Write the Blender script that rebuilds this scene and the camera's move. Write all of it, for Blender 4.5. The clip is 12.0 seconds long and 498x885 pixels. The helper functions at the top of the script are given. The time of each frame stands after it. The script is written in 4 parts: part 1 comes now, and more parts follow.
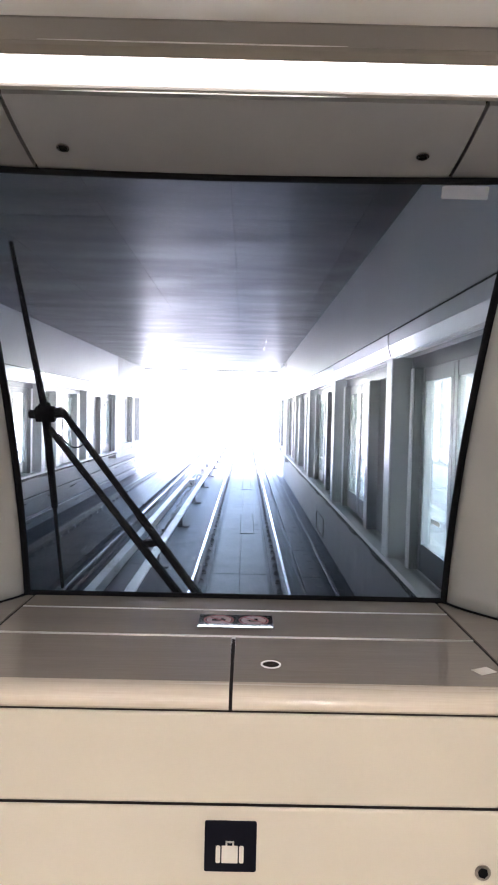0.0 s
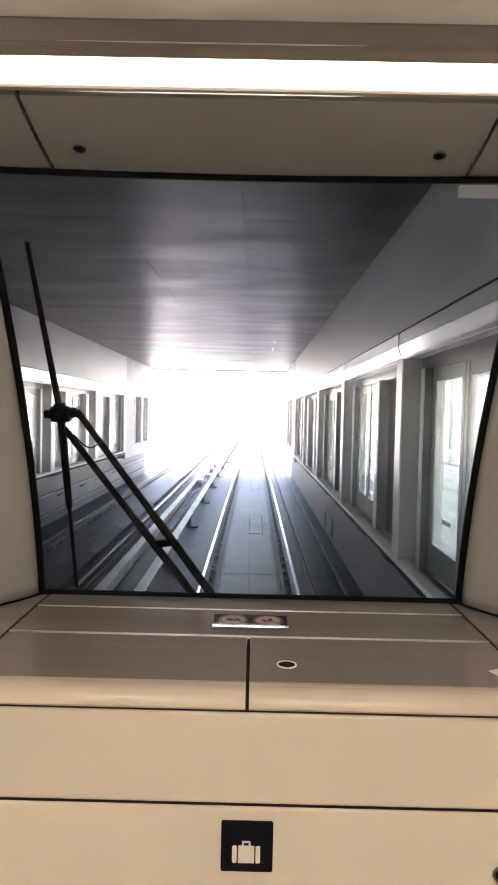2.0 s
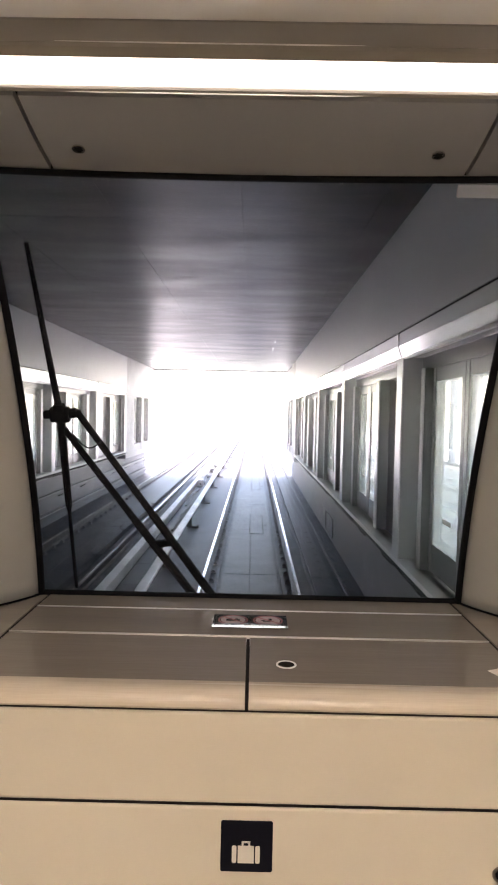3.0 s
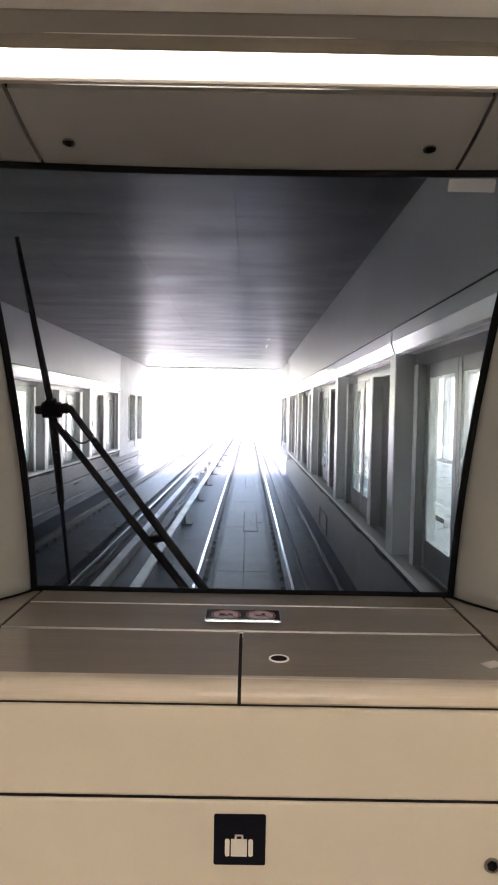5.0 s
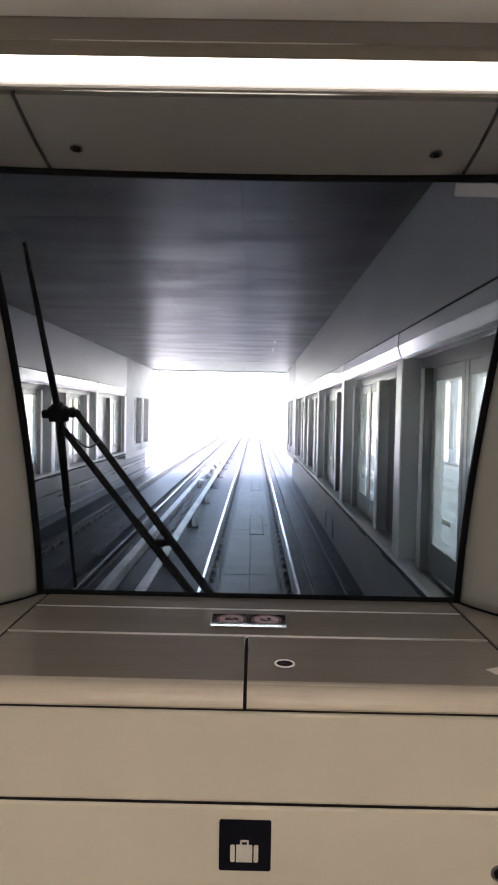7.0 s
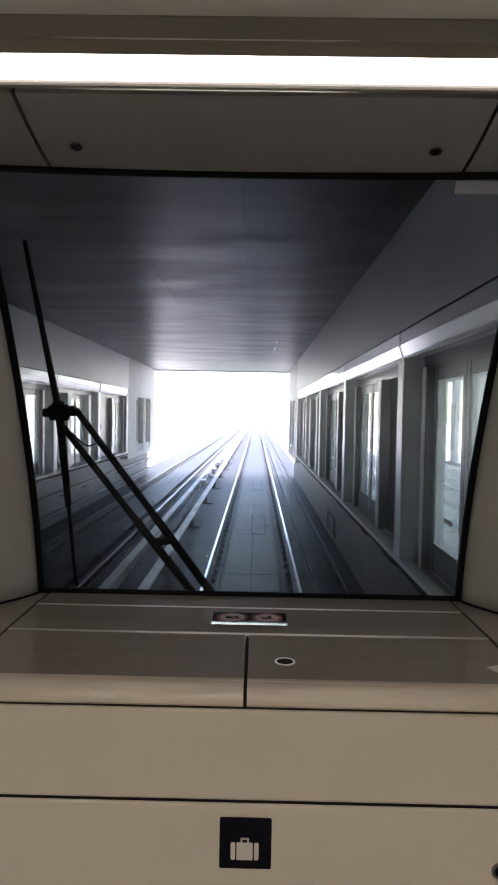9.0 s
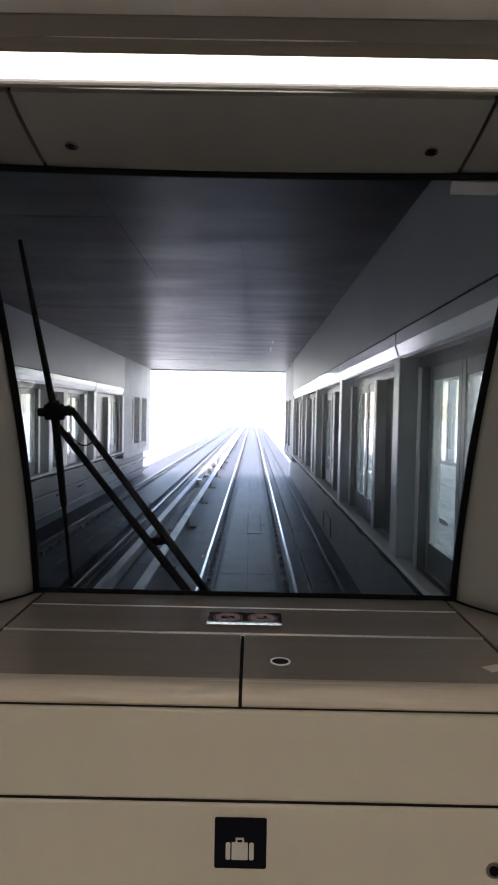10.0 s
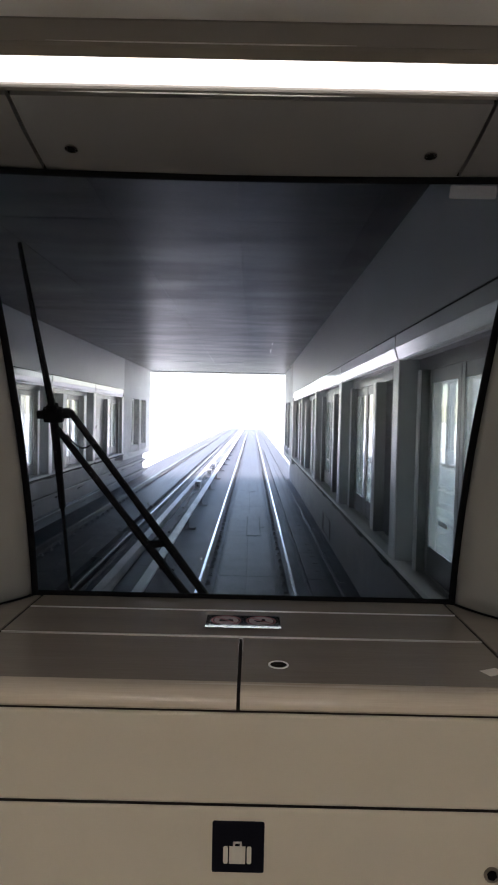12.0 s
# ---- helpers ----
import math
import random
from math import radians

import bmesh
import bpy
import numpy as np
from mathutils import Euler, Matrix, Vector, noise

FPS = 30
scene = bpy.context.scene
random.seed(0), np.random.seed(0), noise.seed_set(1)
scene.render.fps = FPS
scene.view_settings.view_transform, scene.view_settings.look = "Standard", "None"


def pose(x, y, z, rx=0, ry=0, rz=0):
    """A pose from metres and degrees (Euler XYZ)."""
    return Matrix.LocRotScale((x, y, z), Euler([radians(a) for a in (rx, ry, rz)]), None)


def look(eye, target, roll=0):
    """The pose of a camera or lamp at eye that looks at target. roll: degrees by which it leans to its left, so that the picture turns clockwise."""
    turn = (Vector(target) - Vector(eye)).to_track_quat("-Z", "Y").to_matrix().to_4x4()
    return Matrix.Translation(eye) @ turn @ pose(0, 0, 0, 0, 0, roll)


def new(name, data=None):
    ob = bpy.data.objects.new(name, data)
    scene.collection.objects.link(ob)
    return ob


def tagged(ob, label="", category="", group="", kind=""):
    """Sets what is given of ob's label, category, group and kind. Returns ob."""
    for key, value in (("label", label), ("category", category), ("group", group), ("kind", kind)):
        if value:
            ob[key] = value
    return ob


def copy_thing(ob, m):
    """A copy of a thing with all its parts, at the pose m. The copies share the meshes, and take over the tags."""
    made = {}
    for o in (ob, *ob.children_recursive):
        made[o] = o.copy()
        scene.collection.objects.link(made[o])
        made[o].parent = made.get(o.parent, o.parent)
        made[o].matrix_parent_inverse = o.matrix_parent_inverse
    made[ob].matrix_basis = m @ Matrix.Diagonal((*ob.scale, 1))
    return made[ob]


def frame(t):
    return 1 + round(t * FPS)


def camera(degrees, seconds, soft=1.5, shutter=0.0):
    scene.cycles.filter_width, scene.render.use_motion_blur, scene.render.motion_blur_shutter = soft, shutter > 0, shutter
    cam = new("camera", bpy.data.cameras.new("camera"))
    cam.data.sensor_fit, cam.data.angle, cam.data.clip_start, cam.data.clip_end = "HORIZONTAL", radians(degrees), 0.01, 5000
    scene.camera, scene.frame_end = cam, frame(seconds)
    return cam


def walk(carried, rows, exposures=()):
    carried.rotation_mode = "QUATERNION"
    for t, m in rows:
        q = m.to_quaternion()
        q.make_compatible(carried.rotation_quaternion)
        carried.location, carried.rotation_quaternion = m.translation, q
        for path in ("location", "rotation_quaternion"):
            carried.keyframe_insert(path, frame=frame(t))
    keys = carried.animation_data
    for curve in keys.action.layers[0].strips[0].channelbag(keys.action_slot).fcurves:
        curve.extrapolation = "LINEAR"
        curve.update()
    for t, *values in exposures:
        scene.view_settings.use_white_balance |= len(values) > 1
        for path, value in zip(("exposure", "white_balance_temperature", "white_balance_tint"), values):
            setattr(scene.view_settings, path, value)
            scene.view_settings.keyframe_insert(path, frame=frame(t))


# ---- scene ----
cam = camera(41.2, 12.0, soft=2.0)
# seconds, x, y, z, then the turn in degrees: a passenger stands behind the windscreen with a small sway
PATH = [
    (0, 0.004, 0, 1.458, 87.542, -1.259, -0.269),
    (0.5, -0.003, 0, 1.452, 87.579, -1.018, -0.191),
    (1, -0.004, 0, 1.456, 87.618, -1.262, 0.31),
    (1.5, -0.013, 0, 1.455, 87.6, -1.213, 0.439),
    (2, -0.015, 0, 1.457, 87.542, -1.238, 0.424),
    (2.5, -0.009, 0, 1.455, 87.565, -1.123, 0.376),
    (3, -0.012, 0, 1.457, 87.552, -1.168, 0.467),
    (5, -0.007, 0, 1.449, 87.356, -1.021, -0.052),
    (5.5, 0.001, 0, 1.451, 87.514, -1.044, 0.008),
    (6, -0.004, 0, 1.453, 87.624, -1.019, 0.315),
    (6.5, 0, 0, 1.45, 87.75, -1, 0.54),
    (7, -0.007, 0, 1.453, 87.602, -1.099, 0.476),
    (9, -0.002, 0, 1.448, 87.6, -1.014, 0.651),
    (9.5, -0.003, 0, 1.449, 87.591, -0.973, 0.449),
    (10, -0.001, 0, 1.449, 87.571, -1.101, 0.313),
    (10.5, -0.002, 0, 1.452, 87.591, -1.168, 0.197),
    (11, 0, 0, 1.45, 87.656, -1.16, 0.289),
    (11.5, -0.002, 0, 1.451, 87.641, -1.214, 0.228),
    (12, 0.001, 0, 1.452, 87.736, -1.241, 0.277),
]
BASE = 3.0
# seconds, stops, kelvin, tint
EXPO = [(0, 1.0, 6000, 18), (0.6, 0.84, 6550, 19), (1.5, 0.70, 7050, 19), (2.5, 0.64, 7100, 21), (5.5, 0.30, 6650, 17), (6.5, 0.12, 6450, 17), (7.5, -0.10, 6400, 16),
        (9.5, -0.58, 6250, 15), (10.5, -0.72, 6220, 15), (12, -0.74, 6220, 15)]
walk(cam, [(t, pose(*p)) for t, *p in PATH], [(t, BASE + e, k, tint) for t, e, k, tint in EXPO])

# ---- world and sun ----
world = bpy.data.worlds.new("world")
scene.world = world
world.use_nodes = True
wn = world.node_tree
sky = wn.nodes.new("ShaderNodeTexSky")
sky.sky_type = "NISHITA"
sky.sun_disc = False
sky.sun_elevation, sky.sun_rotation = radians(74), radians(11)
sky.dust_density, sky.air_density = 1.0, 1.0
wn.links.new(sky.outputs[0], wn.nodes["Background"].inputs[0])
wn.nodes["Background"].inputs[1].default_value = 0.15
sun_data = bpy.data.lights.new("sun", "SUN")
sun_data.energy, sun_data.angle, sun_data.color = 4.6, radians(50), (1.0, 0.94, 0.87)
sun = new("sun", sun_data)
sun.matrix_world = look((0, 0, 30), (-1.05, -5.4, 30 - 19.2))

# ---- materials ----
def shader(name, colour, rough=0.5, metal=0.0, grain=(0.0, 40.0), stain=(0.0, 2.0), bump=(0.0, 200.0),
           stretch=(1, 1, 1), coat=0.0, vary=0.0, rough_var=0.0, spec=0.5, island=0.0):
    """A Principled material: colour with fine grain and large stains, uneven gloss and fine relief, at sizes in metres."""
    m = bpy.data.materials.new(name)
    m.use_nodes = True
    nt = m.node_tree
    b = nt.nodes["Principled BSDF"]
    b.inputs["Roughness"].default_value = rough
    b.inputs["Metallic"].default_value = metal
    b.inputs["Specular IOR Level"].default_value = spec
    b.inputs["Coat Weight"].default_value = coat
    b.inputs["Coat Roughness"].default_value = 0.06
    geo = nt.nodes.new("ShaderNodeNewGeometry")
    mp = nt.nodes.new("ShaderNodeMapping")
    mp.inputs["Scale"].default_value = stretch
    nt.links.new(geo.outputs["Position"], mp.inputs["Vector"])

    def noise_at(scale, detail=4.0):
        n = nt.nodes.new("ShaderNodeTexNoise")
        n.inputs["Scale"].default_value, n.inputs["Detail"].default_value = scale, detail
        nt.links.new(mp.outputs[0], n.inputs["Vector"])
        return n.outputs["Fac"]

    def remap(sock, lo, hi):
        r = nt.nodes.new("ShaderNodeMapRange")
        r.inputs["From Min"].default_value, r.inputs["From Max"].default_value = 0.3, 0.7
        r.inputs["To Min"].default_value, r.inputs["To Max"].default_value = lo, hi
        nt.links.new(sock, r.inputs["Value"])
        return r.outputs[0]

    def times(a, c):
        n = nt.nodes.new("ShaderNodeMath")
        n.operation = "MULTIPLY"
        nt.links.new(a, n.inputs[0])
        nt.links.new(c, n.inputs[1])
        return n.outputs[0]

    fac = times(remap(noise_at(grain[1]), 1 - grain[0], 1 + grain[0]), remap(noise_at(stain[1]), 1 - stain[0], 1 + stain[0]))
    if island:
        r = nt.nodes.new("ShaderNodeMapRange")
        r.inputs["To Min"].default_value, r.inputs["To Max"].default_value = 1 - island, 1 + island
        nt.links.new(geo.outputs["Random Per Island"], r.inputs["Value"])
        fac = times(fac, r.outputs[0])
    if vary:
        info = nt.nodes.new("ShaderNodeObjectInfo")
        r = nt.nodes.new("ShaderNodeMapRange")
        r.inputs["To Min"].default_value, r.inputs["To Max"].default_value = 1 - vary, 1 + vary
        nt.links.new(info.outputs["Random"], r.inputs["Value"])
        fac = times(fac, r.outputs[0])
    mix = nt.nodes.new("ShaderNodeVectorMath")
    mix.operation = "SCALE"
    mix.inputs[0].default_value = colour
    nt.links.new(fac, mix.inputs["Scale"])
    nt.links.new(mix.outputs[0], b.inputs["Base Color"])
    if rough_var:
        nt.links.new(remap(noise_at(stain[1] * 3.1), max(0.03, rough - rough_var), min(1, rough + rough_var)), b.inputs["Roughness"])
    if bump[0]:
        bp = nt.nodes.new("ShaderNodeBump")
        bp.inputs["Strength"].default_value, bp.inputs["Distance"].default_value = bump[0], 0.004
        nt.links.new(noise_at(bump[1], 3.0), bp.inputs["Height"])
        nt.links.new(bp.outputs[0], b.inputs["Normal"])
    return m


def glass(name, tint=(0.95, 0.97, 0.97), rough=0.0, ior=1.45):
    m = bpy.data.materials.new(name)
    m.use_nodes = True
    b = m.node_tree.nodes["Principled BSDF"]
    b.inputs["Base Color"].default_value = (*tint, 1)
    b.inputs["Transmission Weight"].default_value = 1.0
    b.inputs["Roughness"].default_value = rough
    b.inputs["IOR"].default_value = ior
    return m


def glow(name, colour, strength):
    m = bpy.data.materials.new(name)
    m.use_nodes = True
    b = m.node_tree.nodes["Principled BSDF"]
    b.inputs["Base Color"].default_value = (0.8, 0.8, 0.78, 1)
    b.inputs["Emission Color"].default_value = (*colour, 1)
    b.inputs["Emission Strength"].default_value = strength
    return m


CREAM = shader("cream_panel", (0.602, 0.552, 0.455), 0.38, grain=(0.012, 300), stain=(0.045, 1.7), bump=(0.03, 900), rough_var=0.06)
# one cream coat: tops darkened, noses lightened for what they reflect
LEDGE_DARK = shader("brushed_cream_ledge_darkened", (0.275, 0.242, 0.205), 0.16, grain=(0.07, 330), stain=(0.06, 9), bump=(0.012, 90), stretch=(0.03, 1, 1), rough_var=0.06, coat=0.8)
NOSE_LIT = shader("brushed_cream_nose_lit", (0.53, 0.465, 0.375), 0.24, grain=(0.05, 330), stain=(0.05, 9), bump=(0.012, 90), stretch=(0.03, 1, 1), rough_var=0.06, coat=0.3)
# the cream paint greyed, as the header faces away from the lamps
HEADER_SHADED = shader("shaded_cream_panel", (0.30, 0.308, 0.322), 0.4, grain=(0.015, 300), stain=(0.03, 2), bump=(0.03, 700))
TRIMGREY = shader("warm_grey_trim_and_shade", (0.305, 0.282, 0.252), 0.4, grain=(0.015, 300), stain=(0.03, 2), bump=(0.03, 700))
# cream darkened to carry the shading on the pillar trims
PILLAR_SHADED = shader("shaded_cream_pillar", (0.38, 0.375, 0.35), 0.4, grain=(0.015, 300), stain=(0.03, 2), bump=(0.03, 700))
SEAM = shader("dark_seam", (0.012, 0.010, 0.009), 0.8, grain=(0.1, 80), spec=0.1)
RUBBER = shader("black_rubber", (0.004, 0.004, 0.0048), 0.7, grain=(0.15, 120), bump=(0.1, 300), spec=0.12)
ALU = shader("brushed_aluminium", (0.55, 0.54, 0.52), 0.32, 1.0, grain=(0.06, 200), stretch=(0.1, 1, 1))
BRONZE = shader("dark_bolt_metal", (0.33, 0.29, 0.25), 0.28, 1.0, grain=(0.1, 150))
CHROME = shader("worn_chrome", (0.6, 0.58, 0.55), 0.2, 1.0, grain=(0.1, 150))
BLACKMETAL = shader("black_painted_metal", (0.004, 0.004, 0.005), 0.5, grain=(0.2, 60), bump=(0.05, 200), spec=0.2)
NAVY = shader("dark_navy_vinyl", (0.003, 0.0034, 0.008), 0.55, grain=(0.05, 100), spec=0.15)
OFFWHITE = shader("off_white_vinyl", (0.66, 0.62, 0.55), 0.4, grain=(0.02, 100))
STICKER = shader("black_gloss_sticker", (0.016, 0.014, 0.014), 0.15, grain=(0.1, 100), rough_var=0.04, stain=(0.1, 30), spec=0.24)
# red greyed in its colour for the reflections on the film
RED = shader("greyed_red_print", (0.36, 0.16, 0.165), 0.12)
PINK = shader("pale_print", (0.45, 0.36, 0.36), 0.12)
LABEL = shader("grey_frosted_film", (0.25, 0.265, 0.30), 0.5, grain=(0.03, 100))
FLOORMAT = shader("grey_rubber_floor", (0.16, 0.15, 0.14), 0.6, grain=(0.15, 120), stain=(0.1, 3))
LAMP = glow("lamp_diffuser", (1.0, 0.95, 0.88), 0.65)
SALOON = glow("saloon_diffuser", (1.0, 0.93, 0.83), 6.6)
SCREENGLASS = glass("windscreen_glass", (0.96, 0.95, 0.97), ior=1.11)
# thin road dust, and haze put in for lens bloom around the exit
film_nodes = SCREENGLASS.node_tree
dust_haze = film_nodes.nodes.new("ShaderNodeBsdfRefraction")
dust_haze.inputs["Roughness"].default_value, dust_haze.inputs["IOR"].default_value = 0.5, 1.11
film_mix = film_nodes.nodes.new("ShaderNodeMixShader")
film_mix.inputs[0].default_value = 0.08
film_nodes.links.new(film_nodes.nodes["Principled BSDF"].outputs[0], film_mix.inputs[1])
film_nodes.links.new(dust_haze.outputs[0], film_mix.inputs[2])
film_nodes.links.new(film_mix.outputs[0], film_nodes.nodes["Material Output"].inputs["Surface"])
DOORGLASS = glass("door_glass", (0.54, 0.59, 0.54))
# dusty haze mixed in so the door glass looks lit from behind
door_nodes = DOORGLASS.node_tree
door_haze = door_nodes.nodes.new("ShaderNodeBsdfTranslucent")
door_haze.inputs["Color"].default_value = (0.76, 0.80, 0.70, 1)
door_haze_noise = door_nodes.nodes.new("ShaderNodeTexNoise")
door_haze_noise.inputs["Scale"].default_value, door_haze_noise.inputs["Detail"].default_value = 3.0, 5.0
door_haze_place = door_nodes.nodes.new("ShaderNodeNewGeometry")
door_nodes.links.new(door_haze_place.outputs["Position"], door_haze_noise.inputs["Vector"])
door_haze_range = door_nodes.nodes.new("ShaderNodeMapRange")
door_haze_range.inputs["From Min"].default_value, door_haze_range.inputs["From Max"].default_value = 0.3, 0.7
door_haze_range.inputs["To Min"].default_value, door_haze_range.inputs["To Max"].default_value = 0.08, 0.24
door_nodes.links.new(door_haze_noise.outputs["Fac"], door_haze_range.inputs["Value"])
door_haze_mix = door_nodes.nodes.new("ShaderNodeMixShader")
door_nodes.links.new(door_haze_range.outputs[0], door_haze_mix.inputs[0])
door_nodes.links.new(door_nodes.nodes["Principled BSDF"].outputs[0], door_haze_mix.inputs[1])
door_nodes.links.new(door_haze.outputs[0], door_haze_mix.inputs[2])
door_nodes.links.new(door_haze_mix.outputs[0], door_nodes.nodes["Material Output"].inputs["Surface"])

CONCRETE = shader("smooth_concrete", (0.36, 0.355, 0.35), 0.6, grain=(0.05, 60), stain=(0.12, 0.9), bump=(0.15, 90), rough_var=0.1)
# a darker tone of the concrete, faintly stained at random
LOWERWALL = shader("darker_lower_concrete", (0.185, 0.185, 0.205), 0.6, grain=(0.05, 60), stain=(0.10, 0.5), bump=(0.1, 90), rough_var=0.1)
PAINTED = shader("painted_wall", (0.53, 0.53, 0.555), 0.45, grain=(0.03, 60), stain=(0.08, 0.7), bump=(0.1, 120))
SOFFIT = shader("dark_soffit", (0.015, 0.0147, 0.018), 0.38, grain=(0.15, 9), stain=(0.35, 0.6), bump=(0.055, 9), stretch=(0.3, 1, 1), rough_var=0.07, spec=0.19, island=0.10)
# bed and slab concrete darkened to imitate the dim light in the station
BED = shader("dimmed_bed_concrete", (0.025, 0.0255, 0.032), 0.55, grain=(0.15, 30), stain=(0.3, 1.2), bump=(0.04, 50), rough_var=0.05, spec=0.12)
PLATE = shader("dimmed_slab_concrete", (0.030, 0.031, 0.038), 0.5, grain=(0.12, 40), stain=(0.3, 1.0), bump=(0.01, 60), vary=0.12, rough_var=0.03, spec=0.14)
STEEL = shader("polished_rail_head", (0.62, 0.62, 0.63), 0.22, 1.0, grain=(0.05, 60), stretch=(1, 0.05, 1))
RUST = shader("dark_rail_web", (0.06, 0.055, 0.05), 0.6, grain=(0.3, 40), stain=(0.3, 4))
CLIP = shader("fastener_iron", (0.05, 0.048, 0.05), 0.6, grain=(0.3, 60))
COVER = shader("pale_cover_board", (0.70, 0.70, 0.72), 0.45, grain=(0.10, 40), stain=(0.30, 1.5), rough_var=0.12)
DECK = shader("stained_deck_board", (0.055, 0.054, 0.060), 0.55, grain=(0.12, 40), stain=(0.4, 1.4), bump=(0.1, 60), vary=0.2, spec=0.2)
FRAME = shader("grey_coated_frame", (0.50, 0.50, 0.485), 0.35, grain=(0.03, 100), stain=(0.08, 1.5))
# pale aluminium; also painted on for lit faces and glints
FRAMEPALE = shader("pale_stile_and_glint", (0.82, 0.82, 0.81), 0.3, 0.0, grain=(0.03, 100), stain=(0.05, 2))
FRAMEDARK = shader("dark_grey_panel", (0.055, 0.055, 0.058), 0.3, grain=(0.05, 60), stain=(0.1, 2))
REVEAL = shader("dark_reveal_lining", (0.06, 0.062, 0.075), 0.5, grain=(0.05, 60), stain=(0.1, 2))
LEAFGREY = shader("mid_grey_leaf_frame", (0.20, 0.20, 0.195), 0.32, grain=(0.03, 100), stain=(0.10, 1.5))
LINTEL = shader("white_lintel_paint", (0.80, 0.80, 0.80), 0.12, grain=(0.02, 80), stain=(0.05, 1.5))
TILE = shader("platform_floor", (0.28, 0.28, 0.27), 0.4, grain=(0.06, 60), stain=(0.1, 1))
SILLPLATE = shader("pale_sill_plate", (0.82, 0.82, 0.81), 0.45, 0.0, grain=(0.05, 80), stain=(0.1, 2))
CABLE = shader("black_cable", (0.015, 0.015, 0.016), 0.55, grain=(0.2, 60))
GROUND = shader("pale_ground", (0.48, 0.475, 0.47), 0.9, grain=(0.1, 3), stain=(0.15, 0.1))

# ---- mesh helpers ----
def box(bm, x0, x1, y0, y1, z0, z1, bevel=0.0, m=None):
    """Adds a box between two corners, its edges rounded by bevel, to bm."""
    tmp = bmesh.new()
    bmesh.ops.create_cube(tmp, size=1.0)
    for v in tmp.verts:
        v.co = Vector((x0 + (v.co.x + 0.5) * (x1 - x0), y0 + (v.co.y + 0.5) * (y1 - y0), z0 + (v.co.z + 0.5) * (z1 - z0)))
    if bevel:
        bmesh.ops.bevel(tmp, geom=tmp.edges[:], offset=bevel, segments=2, affect="EDGES", profile=0.6)
    if m:
        bmesh.ops.transform(tmp, matrix=m, verts=tmp.verts)
    me = bpy.data.meshes.new("tmp")
    tmp.to_mesh(me)
    tmp.free()
    bm.from_mesh(me)
    bpy.data.meshes.remove(me)
    return bm


def boxes(*specs):
    bm = bmesh.new()
    for s in specs:
        box(bm, *s)
    return bm


def tube(points, radius, sides=10, bm=None):
    """Adds a round bar along points; radius is one number, or one for each point."""
    bm = bm or bmesh.new()
    pts = [Vector(p) for p in points]
    rings = []
    for i, p in enumerate(pts):
        d = (pts[min(i + 1, len(pts) - 1)] - pts[max(i - 1, 0)]).normalized()
        a = d.orthogonal().normalized() if i == 0 else (rings[-1][1] - d * rings[-1][1].dot(d)).normalized()
        b = d.cross(a)
        r = radius[i] if isinstance(radius, (list, tuple)) else radius
        ring = [bm.verts.new(p + (a * math.cos(k * 2 * math.pi / sides) + b * math.sin(k * 2 * math.pi / sides)) * r) for k in range(sides)]
        rings.append((ring, a))
    for (r0, _), (r1, _) in zip(rings, rings[1:]):
        for k in range(sides):
            bm.faces.new((r0[k], r0[(k + 1) % sides], r1[(k + 1) % sides], r1[k]))
    bm.faces.new(rings[0][0][::-1])
    bm.faces.new(rings[-1][0])
    return bm


def extrude(profile, axis, a0, a1, bm=None):
    """Adds a closed outline drawn out along x or y. For x the outline is (y, z); for y it is (x, z)."""
    bm = bm or bmesh.new()
    put = (lambda p, a: (a, p[0], p[1])) if axis == "x" else (lambda p, a: (p[0], a, p[1]))
    r0 = [bm.verts.new(put(p, a0)) for p in profile]
    r1 = [bm.verts.new(put(p, a1)) for p in profile]
    n = len(profile)
    for k in range(n):
        bm.faces.new((r0[k], r0[(k + 1) % n], r1[(k + 1) % n], r1[k]))
    bm.faces.new(r0[::-1])
    bm.faces.new(r1)
    return bm


def disc(bm, centre, normal, radius, depth, sides=24, inner=0.0):
    """Adds a flat drum or, with inner, a ring, standing on a surface along normal."""
    n = Vector(normal).normalized()
    a = n.orthogonal().normalized()
    b = n.cross(a)
    c = Vector(centre)

    def ring(r, h):
        return [bm.verts.new(c + n * h + (a * math.cos(k * 2 * math.pi / sides) + b * math.sin(k * 2 * math.pi / sides)) * r) for k in range(sides)]

    lo, hi = ring(radius, 0), ring(radius, depth)
    if inner:
        lo_in, hi_in = ring(inner, 0), ring(inner, depth)
    for k in range(sides):
        j = (k + 1) % sides
        bm.faces.new((lo[k], lo[j], hi[j], hi[k]))
        if inner:
            bm.faces.new((hi[k], hi[j], hi_in[j], hi_in[k]))
            bm.faces.new((lo_in[j], lo_in[k], hi_in[k], hi_in[j]))
            bm.faces.new((lo[j], lo[k], lo_in[k], lo_in[j]))
    if not inner:
        bm.faces.new(hi)
        bm.faces.new(lo[::-1])
    return bm


def rounded(x0, x1, z0, z1, rad, y0, y1):
    """An upright plate with rounded corners, between y0 and y1."""
    out = []
    for cx, cz, a0 in ((x1 - rad, z1 - rad, 0), (x0 + rad, z1 - rad, 90), (x0 + rad, z0 + rad, 180), (x1 - rad, z0 + rad, 270)):
        for k in range(6):
            a = radians(a0 + 18 * k)
            out.append((cx + rad * math.cos(a), cz + rad * math.sin(a)))
    return extrude(out, "y", y0, y1)


